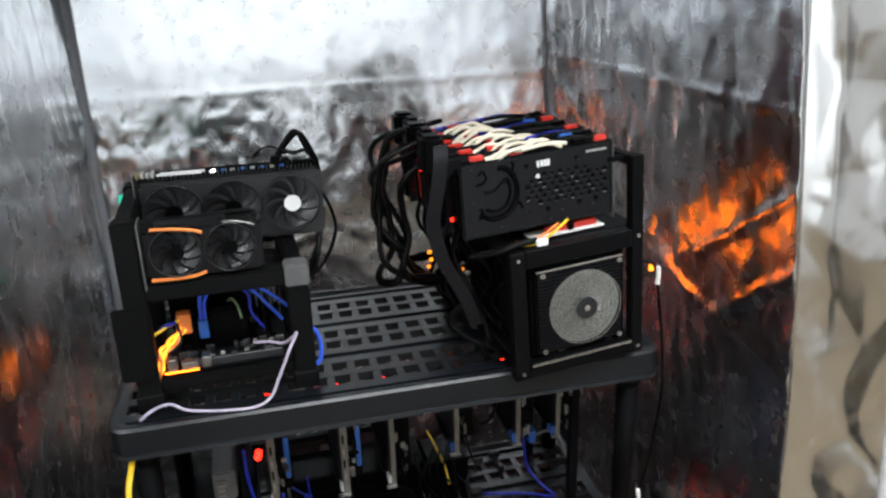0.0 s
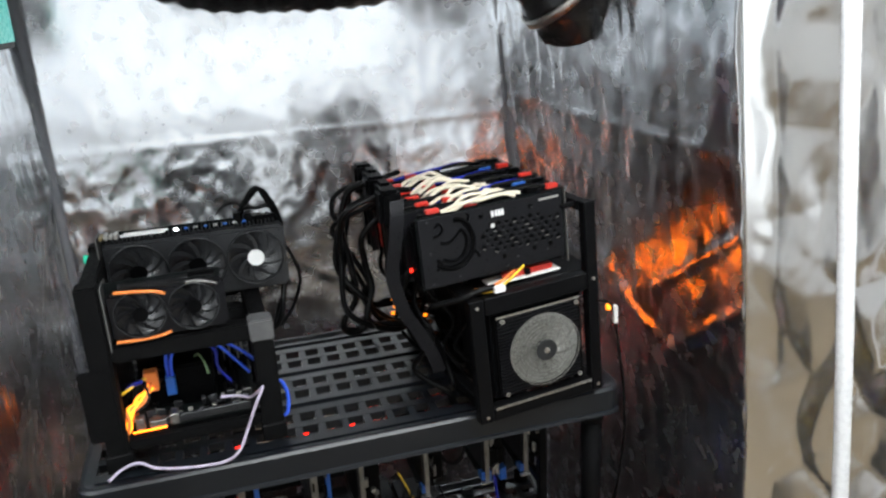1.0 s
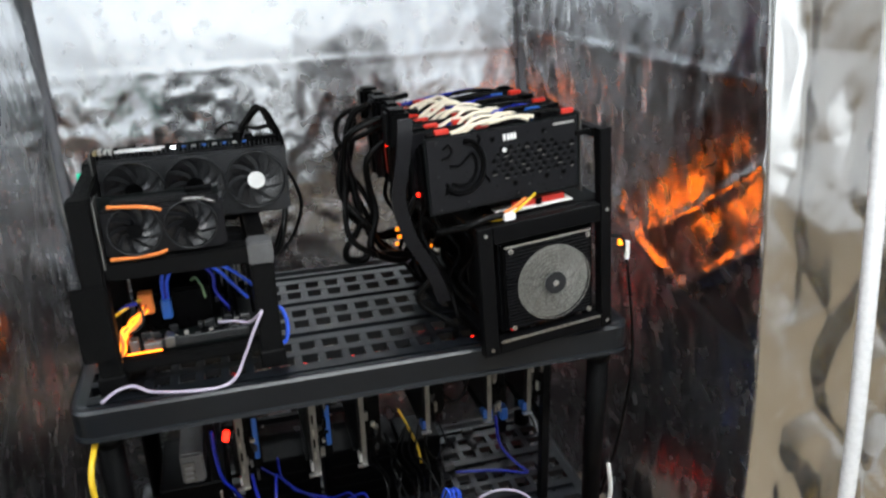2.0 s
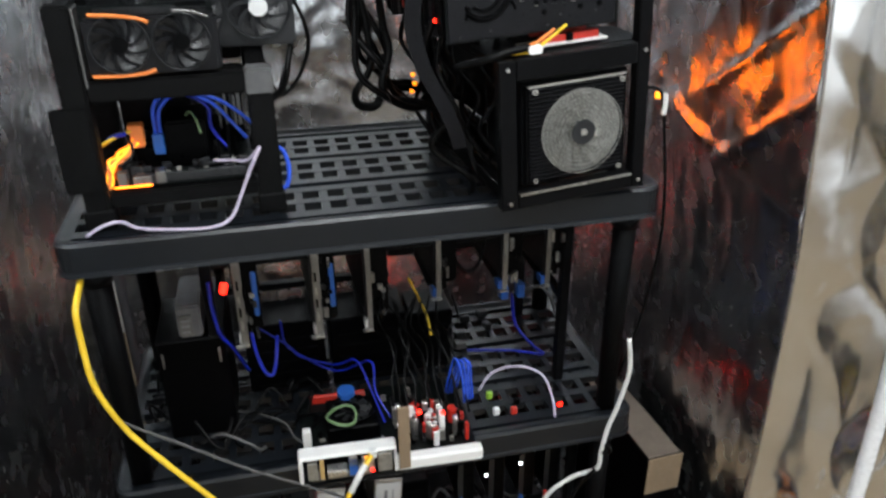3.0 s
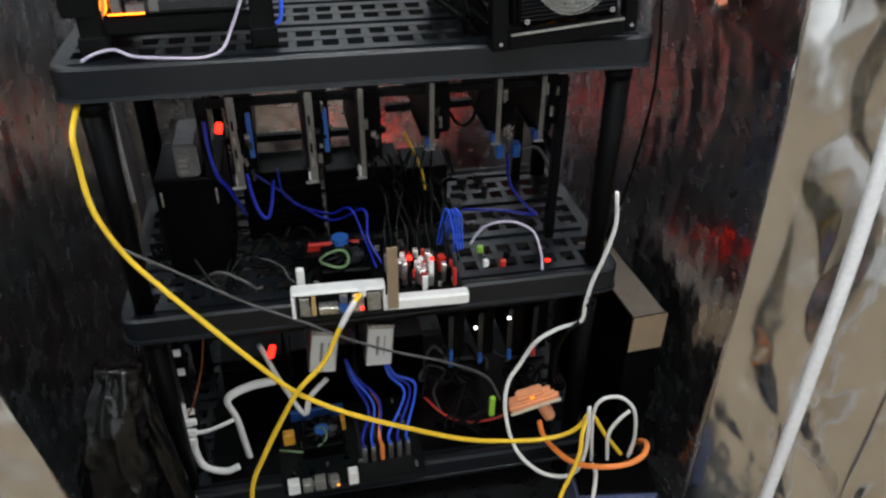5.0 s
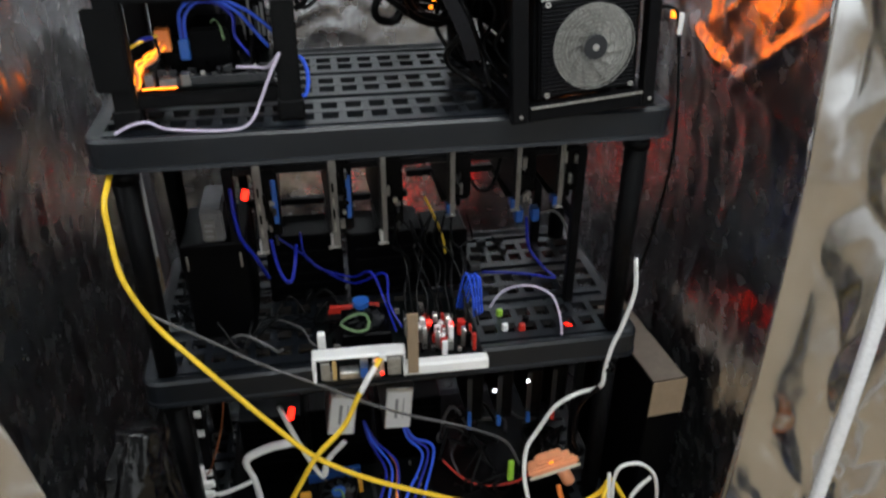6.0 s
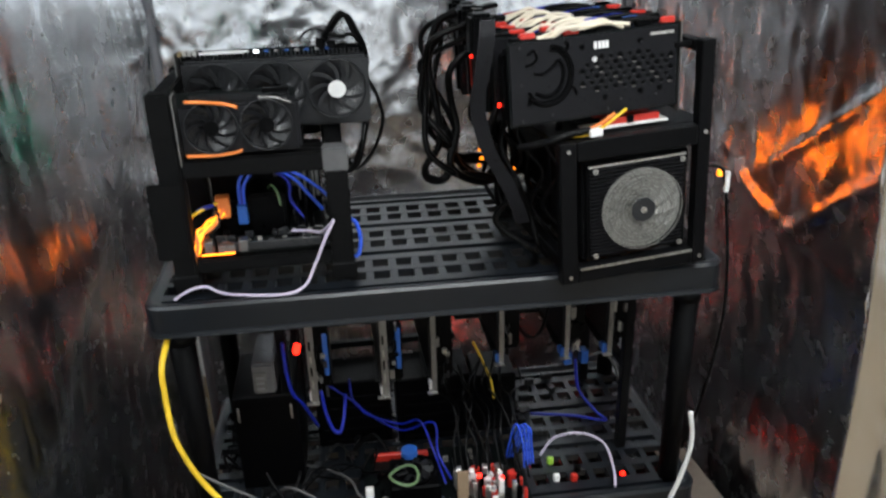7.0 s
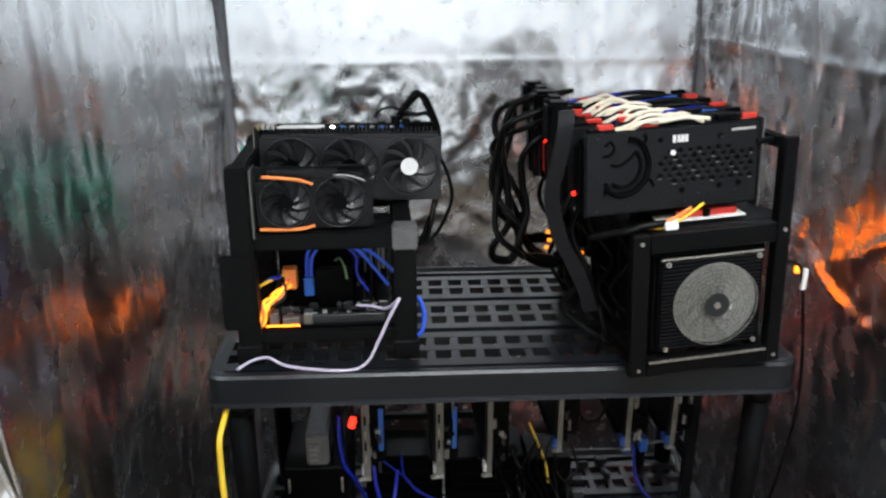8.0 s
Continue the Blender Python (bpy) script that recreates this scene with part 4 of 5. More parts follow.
for y in (0.137, 0.387):
    bar(-0.2665, 0.3545, y, y + 0.014, 0.330, 0.344, fr2)
for x in (-0.283, 0.357):
    bar(x, x + 0.014, 0.1535, 0.3845, 0.180, 0.196, fr2)


def hung_card(m, label, depth=0.24, h=0.150, w=0.040, trim=None, cover=DARK, wide=0.018):
    """A card seen end-on: bracket towards -y, length along +y."""
    g = thing("graphics_card", m, label, "graphics card", "cards on the middle shelf")
    part("shroud", box(0.004, w, 0.006, depth, 0.006, h - 0.006, 0.004, 2), cover, g)
    part("circuit_board", box(0.0, 0.0025, 0.003, depth - 0.01, 0.0, h), PCB, g)
    part("backplate", box(-0.003, -0.001, 0.006, depth - 0.012, 0.004, h - 0.004), BACKPLATE, g)
    br = part("bracket", box(0.0, wide, 0.0, 0.0015, -0.018, h, 0.0003), DULL, g, "bare steel bracket")
    part("bracket_foot", box(-0.010, wide, -0.008, 0.0014, -0.0195, -0.0182), METAL, g)
    part("top_light", box(0.008, 0.018, 0.100, 0.110, h + 0.0005, h + 0.004, 0.001), LED_RED, g, "small red light on the top edge")
    for i, (z0, z1) in enumerate(((0.012, 0.030), (0.038, 0.056), (0.064, 0.078), (0.090, 0.108))):
        part("port", box(0.003, wide - 0.006, -0.0025, -0.0003, z0, z1, 0.0008), DARK if i % 2 else SOLDER, br)
    r = random.Random(int(abs(m.translation.x) * 9000))
    for i in range(9):
        zz = r.uniform(-0.01, h - 0.03)
        xx = r.uniform(wide - 0.002, w - 0.012)
        part("connector", box(xx, xx + r.uniform(0.003, 0.009), -0.001, 0.0055, zz, zz + r.uniform(0.006, 0.022), 0.0006), r.choice((DARK, DARK, GUNMETAL, DULL, SOLDER)), g)
    if trim:
        part("trim", box(w - 0.012, w - 0.003, 0.0, 0.005, 0.035, h - 0.03, 0.002), trim, g, "blue plastic edge")
    part("edge_connector", box(0.0003, 0.0022, 0.05, 0.13, -0.008, -0.0005), mat("gold_contacts", (0.55, 0.42, 0.15), 0.35, 1.0, 80) if trim else SOLDER, g)
    return g


for x, z, trim, dp, lb in ((-0.232, 0.203, BLUEPLUG, 0.27, "black graphics card with a blue edge and steel bracket"), (-0.103, 0.203, BLUEPLUG, 0.26, "black graphics card with a blue edge and steel bracket"),
                           (-0.012, 0.203, None, 0.25, "black graphics card hanging with its steel bracket forward"), (0.113, 0.250, None, 0.25, "black graphics card hanging with its steel bracket forward"),
                           (0.236, 0.250, None, 0.25, "black graphics card hanging with its steel bracket forward"), (0.318, 0.250, None, 0.25, "black graphics card hanging with its steel bracket forward")):
    g = hung_card(pose(x, 0.125, Z2 + z, 0, 0, 2), lb, dp, 0.150 if trim or x < 0 else 0.105, trim=trim, wide=0.013 if trim else 0.009)
    rb = thing("riser_board", pose(x, 0.150, Z2 + z - 0.0205), "small riser board with a pale plug under a card", "riser board", "riser boards")
    part("board", box(-0.012, 0.024, 0.0, 0.13, 0.0155, 0.0185), PCB, rb)
    part("plug", box(-0.004, 0.010, -0.012, 0.012, -0.004, 0.015, 0.001), WHITE if x < 0 else BLUEPLUG, rb, "plug")
    part("slot", box(-0.003, 0.006, 0.03, 0.125, 0.0187, 0.0195), DARK, rb)
tagged(part("indicator_light", tube(bmesh.new(), [(-0.250, 0.118, 0.822), (-0.248, 0.118, 0.830), (-0.246, 0.118, 0.838)], 0.006, 10), LED_RED, None, "", True), "bright red indicator light on the card frame", "indicator light")
for x, z in ((0.155, 0.285), (0.185, 0.275), (0.200, 0.210), (0.385, 0.285), (-0.06, 0.30)):
    tagged(part("indicator_light", box(x, x + 0.022, 0.403, 0.406, z, z + 0.024, 0.001), LED_RED_STRONG), "red light at the back of a card", "indicator light", "red back lights")
# box added to hide the red lights behind the right wall's red patches
hub = thing("red_light_box", pose(0.412, 0.405, TIERS[2] - 0.0035), "added black box hiding the red lights that tint the wall", "fan controller")
part("case", box(-0.02, 0.018, -0.03, 0.045, 0.0, 0.235, 0.003), DARK, hub)
for y, z in ((-0.02, 0.125), (0.005, 0.150), (0.025, 0.175), (-0.005, 0.205), (0.028, 0.110), (-0.018, 0.175)):
    part("side_light", box(0.0182, 0.0205, y, y + 0.012, z, z + 0.010, 0.0008), LED_RED_STRONG, hub, "lit red light")

adapter = thing("power_adapter", pose(-0.345, 0.13, Z2), "grey power adapter with a pale label on a black block", "power adapter")
part("block", box(-0.03, 0.085, 0.0, 0.16, 0.0, 0.205, 0.003), DARK, adapter)
part("case", box(0.012, 0.052, 0.005, 0.12, 0.2055, 0.268, 0.004, 2), mat("grey_case", (0.15, 0.15, 0.155), 0.4, 0.4, 40), adapter)
part("label_plate", box(0.016, 0.036, 0.002, 0.0045, 0.212, 0.252), DULL, adapter, "pale label")
for z in (0.218, 0.229, 0.240):
    part("print_bar", box(0.019, 0.033, 0.0012, 0.0018, z, z + 0.004), GREYPRINT, adapter)
for x in (-0.022, 0.072):
    part("clip", box(x, x + 0.004, -0.004, -0.0005, 0.155, 0.185, 0.001), METAL, adapter)

M2 = pose(-0.155, -0.048, TIERS[1] + 0.002, 0, 0, -2)
mb2 = motherboard(M2, 0.305, 0.235, "dark motherboard with white port plate lying over the shelf edge", True, 7)
part("foam_sheet", box(0.158, 0.306, -0.004, 0.018, 0.0065, 0.030, 0.003), WHITE, mb2, "white foam strip")
part("port_plate", box(-0.004, 0.158, -0.003, 0.026, 0.052, 0.060, 0.003), WHITE, mb2, "white cover over the ports")
part("port_plate", box(-0.004, 0.002, -0.003, 0.03, 0.0065, 0.0515, 0.001), WHITE, mb2)
part("port_plate", box(0.154, 0.1575, -0.003, 0.03, 0.0065, 0.0515, 0.001), WHITE, mb2)
for x0, x1, z0, z1, mt in ((0.010, 0.026, 0.010, 0.046, SOLDER), (0.030, 0.037, 0.010, 0.050, mat("tan_port", (0.5, 0.33, 0.12), 0.5)), (0.042, 0.075, 0.010, 0.024, METAL), (0.078, 0.092, 0.010, 0.046, BLUEPLUG), (0.078, 0.092, 0.030, 0.050, SOLDER), (0.100, 0.120, 0.012, 0.046, METAL), (0.126, 0.150, 0.010, 0.048, SOLDER)):
    part("port", box(x0, x1, -0.002, 0.018, z0, z1, 0.001), mt, mb2)
for x, z, mt in ((0.104, 0.044, GLOW_AMBER), (0.117, 0.044, GLOW_AMBER), (0.113, 0.014, LED_RED)):
    part("port_light", box(x, x + 0.006, -0.0045, -0.0022, z, z + 0.006, 0.001), mt, mb2, "lit network light")
for i in range(9):
    x = 0.170 + (i % 5) * 0.024
    y = 0.055 + 0.04 * (i // 5)
    p = part("riser_plug", box(x, x + 0.009, y, y + 0.012, 0.017, 0.055 + 0.008 * (i % 2), 0.001), METAL if i % 3 else WHITE, mb2, "pale riser plug")
for i in range(5):
    bm = bmesh.new()
    cyl(bm, (0.185 + 0.022 * i, 0.10 + 0.02 * (i % 2), 0.028), 0.009, 0.03, "z", 16)
    part("capacitor", bm, (LABEL, RED, LABEL, SOLDER, RED)[i], mb2)
part("board_light", box(0.205, 0.213, 0.07, 0.078, 0.0602, 0.066, 0.001), LED_RED, mb2, "red board light")
part("board_light", box(0.245, 0.252, 0.06, 0.067, 0.0602, 0.066, 0.001), LED_RED, mb2, "red board light")
part("red_slot", box(0.02, 0.125, 0.205, 0.214, 0.006, 0.022, 0.001), RED, mb2, "red memory slot")
bm = bmesh.new()
cyl(bm, (0.088, 0.17, 0.052), 0.016, 0.012, "z", 20)
part("blue_cap", bm, BLUEPLUG, mb2, "blue round cap")
part("white_plug", box(0.006, 0.020, 0.05, 0.064, 0.006, 0.070, 0.002), WHITE, mb2, "white plug")
P2 = lambda x, y, z: tuple(M2 @ Vector((x, y, z)))
cable("lead", [P2(0.075 + 0.026 * math.cos(a), 0.10 + 0.026 * math.sin(a), 0.056 + 0.004 * math.sin(2 * a)) for a in [i * 0.7 for i in range(10)]], 0.0025, GREENWIRE, "coiled green fan lead on the cooler")
tagged(part("cardboard_strip", box(0.006, 0.025, -0.0605, -0.0555, 0.545, 0.672, 0.0008), CARD), "brown cardboard strip propped against the shelf edge", "cardboard")
for i in range(2):
    rr = random.Random(40 + i)
    q = [rr.uniform(-0.012, 0.012) for _ in range(8)]
    x = -0.035 + 0.012 * i
    cable("data_cable", [P2(0.150 + 0.012 * (i % 4), 0.10 + 0.01 * (i % 3), 0.03), (x * 0.8 + 0.012 + q[0], 0.10 + q[1], 0.605 + q[2]), (x * 0.8 - 0.004 + q[3], 0.125 + q[4], 0.636 + q[5]), (x - 0.03 - 0.02 * i + q[6], 0.18 + q[7], 0.600 + q[1]), (x - 0.09 - 0.02 * i + q[2], 0.21 + q[3], 0.620 + q[0]), (x - 0.13 - 0.01 * i + q[4], 0.225, 0.640 + q[6]), (-0.22 + 0.05 * i + q[5], 0.23, 0.69 + q[7])], 0.0021, BLUE_SHADED, "blue data cable from a riser to the motherboard", group="blue cables on the middle shelf")
for i in range(4):
    rr = random.Random(60 + i)
    q = [rr.uniform(-0.010, 0.010) for _ in range(8)]
    x = 0.136 + 0.006 * i
    cable("data_cable", [(x + 0.012, 0.055 + 0.003 * i, 0.572), (x + 0.009, 0.058 + 0.003 * i, 0.615 + q[1]), (x + 0.003 + q[2] * 0.3, 0.064, 0.655 + q[4] * 0.8), (x - 0.003 + q[5] * 0.3, 0.074, 0.652 + q[7] * 0.6), (x - 0.010, 0.086 + q[6] * 0.4, 0.605), (x - 0.014, 0.10, 0.562)], 0.0019, BLUE_LIT, "blue data cable standing up from the motherboard", group="blue cables on the middle shelf")
for i in range(12):
    rr = random.Random(80 + i)
    x = 0.02 + 0.012 * i
    cable("power_lead", [(x, 0.05 + rr.uniform(-0.02, 0.03), 0.565), (x + rr.uniform(-0.01, 0.01), 0.09, 0.60 + rr.uniform(0, 0.03)), (x + rr.uniform(-0.02, 0.02), 0.14, 0.635 + rr.uniform(0, 0.04)), (x + rr.uniform(-0.03, 0.03), 0.20, 0.66), (x + rr.uniform(-0.03, 0.03), 0.23, 0.69 + rr.uniform(0, 0.02))], 0.0022, RUBBER, "thin dark lead rising from the motherboard to the cards", group="leads on the middle shelf")
for i in range(34):
    rr = random.Random(120 + i)
    x, y = rr.uniform(0.165, 0.285), rr.uniform(0.03, 0.13)
    part("pin_block", box(x, x + rr.uniform(0.004, 0.012), y, y + rr.uniform(0.004, 0.010), 0.017, 0.017 + rr.uniform(0.008, 0.04), 0.001), rr.choice((LABEL, METAL, DARK, RED, RED, SOLDER)), mb2)
for x in (0.285, 0.32):
    tagged(part("cable_plug", box(x - 0.008, x + 0.008, 0.255, 0.28, 0.655, 0.685, 0.002), BLUEPLUG), "blue data plug under a card", "plug", "blue plugs")
cable("data_cable", [(-0.272, 0.125, 0.840), (-0.271, 0.12, 0.790), (-0.264, 0.12, 0.740), (-0.25, 0.14, 0.70), (-0.23, 0.18, 0.62)], 0.0035, BLUE_SHADED, "blue data cable hanging beside the adapter")
cable("data_cable", [(-0.214, 0.125, 0.735), (-0.209, 0.12, 0.690), (-0.198, 0.115, 0.655), (-0.186, 0.115, 0.650), (-0.178, 0.125, 0.672), (-0.172, 0.16, 0.70)], 0.0032, BLUE_SHADED, "blue data cable in a loop under a card")
cable("data_cable", [(0.304, 0.27, 0.660), (0.312, 0.26, 0.59), (0.345, 0.24, 0.545), (0.36, 0.22, 0.534), (0.30, 0.25, 0.532), (0.21, 0.27, 0.534)], 0.0033, BLUE_SHADED, "blue data cable dropping to the shelf")
cable("loose_cable", [(0.193, 0.117, 0.545), (0.223, 0.127, 0.575), (0.271, 0.115, 0.590), (0.313, 0.097, 0.575), (0.320, 0.056, 0.550), (0.313, 0.020, 0.534)], 0.0024, LILAC, "pale lilac cable arching over the middle shelf")
cable("loose_cable", [(0.33, 0.27, 0.665), (0.365, 0.27, 0.668), (0.385, 0.26, 0.645), (0.395, 0.25, 0.61)], 0.0034, GREY_CABLE, "pale grey cable curving beside the cards")
cable("loose_cable", [(0.085, 0.25, 0.735), (0.10, 0.24, 0.70), (0.115, 0.22, 0.66), (0.118, 0.2, 0.63)], 0.0024, YELLOW, "thin yellow lead hanging behind the motherboard")
cable("loose_cable", [(0.16, 0.2, 0.80), (0.185, 0.2, 0.765), (0.21, 0.2, 0.775), (0.225, 0.2, 0.83)], 0.0035, RUBBER, "black lead looped between two cards")
rng = random.Random(9)
for i in range(22):
    x, y = rng.uniform(-0.40, -0.12), rng.uniform(0.06, 0.38)
    pts = []
    for k in range(5):
        pts.append((x, y, 0.533 + rng.uniform(0.0, 0.05) * (k not in (0, 4))))
        x += rng.uniform(-0.05, 0.06)
        y += rng.uniform(-0.05, 0.05)
        x, y = min(max(x, -0.41), 0.0), min(max(y, 0.05), 0.40)
    cable("loose_cable", pts, rng.uniform(0.002, 0.0036), rng.choice((RUBBER, RUBBER, RUBBER, DARK, GREY_CABLE)), "dark cable lying tangled on the middle shelf", group="tangle on the middle shelf")
for i in range(10):
    x, y = rng.uniform(0.16, 0.36), rng.uniform(0.2, 0.40)
    tagged(part("loose_plug", box(x, x + rng.uniform(0.012, 0.03), y, y + rng.uniform(0.01, 0.02), 0.5275, 0.5275 + rng.uniform(0.008, 0.02), 0.002), rng.choice((GUNMETAL, DARK, GREY_CABLE))), "grey loose plug lying on the shelf", "plug", "loose plugs")
for x, y, mt, nm in ((0.206, 0.105, GREEN, "green"), (0.205, 0.055, LABEL, "white"), (0.238, 0.05, RED, "red"), (0.252, 0.075, DARK, "black")):
    tagged(part("loose_plug", box(x, x + 0.012, y, y + 0.010, 0.5275, 0.5275 + 0.016, 0.002), mt), "small " + nm + " plug lying on the shelf", "plug", "loose plugs")

# cases raised to the brackets to darken the area behind the motherboard
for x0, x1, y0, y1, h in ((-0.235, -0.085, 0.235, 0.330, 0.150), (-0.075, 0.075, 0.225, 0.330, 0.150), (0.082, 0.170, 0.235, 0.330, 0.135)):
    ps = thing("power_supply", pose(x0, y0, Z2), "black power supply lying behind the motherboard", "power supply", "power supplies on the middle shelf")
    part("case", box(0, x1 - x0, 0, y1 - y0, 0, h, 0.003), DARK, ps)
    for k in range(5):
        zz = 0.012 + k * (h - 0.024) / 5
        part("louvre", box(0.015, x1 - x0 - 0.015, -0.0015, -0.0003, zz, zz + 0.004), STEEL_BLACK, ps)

# ---------- bottom shelf ----------
Z3 = TIERS[2] - 0.0035
M3 = pose(-0.225, -0.03, TIERS[2] + 0.001, 0, 0, 2)
mb3 = motherboard(M3, 0.305, 0.235, "dark motherboard with a blue fan hub on the bottom shelf", True, 11, BLUEPLUG)
part("orange_cap", box(0.010, 0.035, 0.13, 0.15, 0.006, 0.040, 0.003), mat("amber_plug", (0.75, 0.36, 0.04), 0.4), mb3, "amber plug")
part("orange_cap", box(0.13, 0.15, 0.15, 0.17, 0.006, 0.040, 0.003), mat("amber_plug_small", (0.75, 0.36, 0.04), 0.4), mb3, "amber plug")
part("blue_slot", box(0.03, 0.15, 0.20, 0.212, 0.006, 0.034, 0.001), BLUEPLUG, mb3, "blue memory slot")
for i in range(6):
    x = 0.175 + 0.019 * i
    part("riser_plug", box(x, x + 0.009, 0.045, 0.057, 0.006, 0.05, 0.001), METAL if i != 2 else ORANGE, mb3, "steel riser plug" if i != 2 else "orange riser plug")
for x0, x1, h in ((0.012, 0.036, 0.03), (0.042, 0.062, 0.022), (0.068, 0.09, 0.028), (0.10, 0.118, 0.02), (0.138, 0.158, 0.034)):
    part("port", box(x0, x1, -0.006, 0.014, 0.006, 0.006 + h, 0.001), SOLDER if h < 0.03 else WHITE, mb3)
part("port_light", box(0.112, 0.118, -0.008, -0.0062, 0.012, 0.018, 0.001), GLOW_AMBER, mb3, "lit network light")
P3 = lambda x, y, z: tuple(M3 @ Vector((x, y, z)))
for i in range(6):
    x = 0.179 + 0.019 * i
    a = -0.06 if i < 3 else 0.02
    cable("data_cable", [P3(x, 0.05, 0.05), P3(x - 0.002, 0.052, 0.08), (a + 0.012 * (i % 3) + 0.03, 0.085, 0.165 + 0.01 * i), (a + 0.006 * (i % 3), 0.10, 0.240), (a - 0.01, 0.13, 0.275)], 0.0030, BLUE_LIT if i % 2 else BLUE_SHADED, "blue data cable rising from the bottom motherboard", group="blue cables on the bottom shelf")
cable("data_cable", [P3(0.217, 0.048, 0.05), P3(0.213, 0.05, 0.08), (-0.005, 0.085, 0.17), (-0.02, 0.10, 0.20)], 0.0036, ORANGE, "orange data cable rising from the bottom motherboard")
cable("fan_lead", [P3(0.0, 0.11, 0.02), P3(0.02, 0.09, 0.035), P3(0.06, 0.085, 0.03), P3(0.10, 0.09, 0.05), P3(0.10, 0.12, 0.055), P3(0.085, 0.13, 0.05)], 0.0022, GREENWIRE, "olive green fan lead over the bottom motherboard")
# black sheet added over the deck, which is too brightly lit without it
tagged(part("dark_deck_sheet", box(-0.375, 0.380, 0.036, 0.430, TIERS[2] - 0.0035, TIERS[2] - 0.0005, 0.001), DARK), "added black sheet darkening the bottom shelf's deck", "mat")
# louvred black boxes added to keep the shelf's back dark
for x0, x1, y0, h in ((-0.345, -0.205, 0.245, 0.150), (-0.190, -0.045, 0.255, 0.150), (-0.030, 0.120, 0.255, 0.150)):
    ps = thing("power_supply", pose(x0, y0, TIERS[2]), "added black box darkening the back of the bottom shelf", "power supply", "power supplies on the bottom shelf")
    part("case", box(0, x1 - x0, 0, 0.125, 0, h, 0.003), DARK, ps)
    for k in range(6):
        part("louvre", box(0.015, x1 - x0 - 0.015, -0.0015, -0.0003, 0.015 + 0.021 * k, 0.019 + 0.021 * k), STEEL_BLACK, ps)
fr3 = thing("mining_rig_frame", pose(0, 0, Z3), "black steel card frame standing on the bottom shelf", "rig frame")
for x in (-0.395, 0.395):
    for y in (0.10, 0.385):
        bar(x - 0.009, x + 0.009, y, y + 0.018, 0.0, 0.350, fr3, "post")
bar(0.389, 0.403, 0.1185, 0.3845, 0.334, 0.349, fr3)
for y, z in ((0.165, 0.4055), (0.190, 0.4055), (0.218, 0.4055)):
    tagged(part("indicator_light", box(0.394, 0.402, y, y + 0.010, z, z + 0.016, 0.001), LED_RED_STRONG), "small red light on the bottom card frame", "indicator light", "red lights on the bottom frame")
for y in (0.102, 0.387):
    bar(-0.3855, 0.3855, y, y + 0.014, 0.334, 0.349, fr3)
for z in (0.15, 0.26, 0.31):
    part("clip", box(-0.402, -0.388, 0.094, 0.0995, z, z + 0.016, 0.001), WHITE, fr3, "white clip")
for x0, z0, tilt in ((-0.148, 0.298, 8), (-0.032, 0.296, 5)):
    sp = thing("server_power_supply", pose(x0, 0.075, z0, 0, tilt, 0), "pale steel power supply with a white label hanging from the frame", "power supply", "hanging power supplies")
    part("case", box(0.0, 0.056, 0.0, 0.20, 0.0, 0.105, 0.002), METAL, sp)
    part("label_plate", box(0.003, 0.053, -0.0015, -0.0003, 0.004, 0.098), LABEL, sp, "white label")
    part("print_bar", box(0.020, 0.026, -0.0022, -0.0016, 0.03, 0.08), GREYPRINT, sp)
    part("print_bar", box(0.036, 0.038, -0.0022, -0.0016, 0.03, 0.08), GREYPRINT, sp)
    part("plug", box(0.012, 0.04, 0.02, 0.05, -0.018, -0.0005, 0.002), BLUEPLUG, sp)
    part("hanger", box(0.020, 0.036, 0.0265, 0.041, 0.1055, 0.112), DARK, sp)
tagged(part("indicator_light", tube(bmesh.new(), [(-0.217, 0.08, 0.350), (-0.214, 0.08, 0.362), (-0.211, 0.08, 0.374)], 0.0065, 10), LED_RED, None, "", True), "bright red indicator light under the middle shelf", "indicator light")
for x, z in ((0.206, 0.346), (0.278, 0.362)):
    tagged(part("indicator_light", box(x - 0.003, x + 0.003, 0.094, 0.0975, z - 0.003, z + 0.003, 0.001), LED_WHITE), "small white light under the middle shelf", "indicator light", "white lights")
for x in (0.15, 0.215, 0.28, 0.335):
    g = thing("graphics_card", pose(x, 0.105, 0.255), "dark graphics card hanging over the bottom shelf", "graphics card", "cards over the bottom shelf")
    part("shroud", box(0.004, 0.036, 0.004, 0.24, 0.0, 0.126, 0.003), DARK, g)
    part("bracket", box(0.0, 0.010, 0.0, 0.0015, -0.012, 0.12), GUNMETAL, g, "dull bracket")
    part("plug", box(0.0, 0.008, -0.010, -0.0005, -0.01, 0.015 + 0.02 * (x < 0.2), 0.001), BLUEPLUG if x != 0.335 else RED, g, "plug")
cable("power_lead", [(-0.407, 0.085, 0.245), (-0.406, 0.08, 0.205), (-0.398, 0.075, 0.165), (-0.398, 0.07, 0.125), (-0.385, 0.06, 0.085), (-0.345, 0.055, 0.066), (-0.315, 0.06, 0.070)], 0.0075, WHITE_CABLE, "thick white power lead with a knot", flat=1.2)
cable("power_lead", [(-0.401, 0.078, 0.17), (-0.37, 0.075, 0.172), (-0.33, 0.075, 0.186), (-0.302, 0.08, 0.195)], 0.0045, WHITE_CABLE, "white power lead crossing")
cable("power_lead", [(-0.292, 0.07, 0.085), (-0.296, 0.07, 0.13), (-0.304, 0.075, 0.20), (-0.315, 0.08, 0.25), (-0.27, 0.085, 0.272), (-0.216, 0.085, 0.280)], 0.0060, WHITE_CABLE, "white flat power lead bent over", flat=1.5)
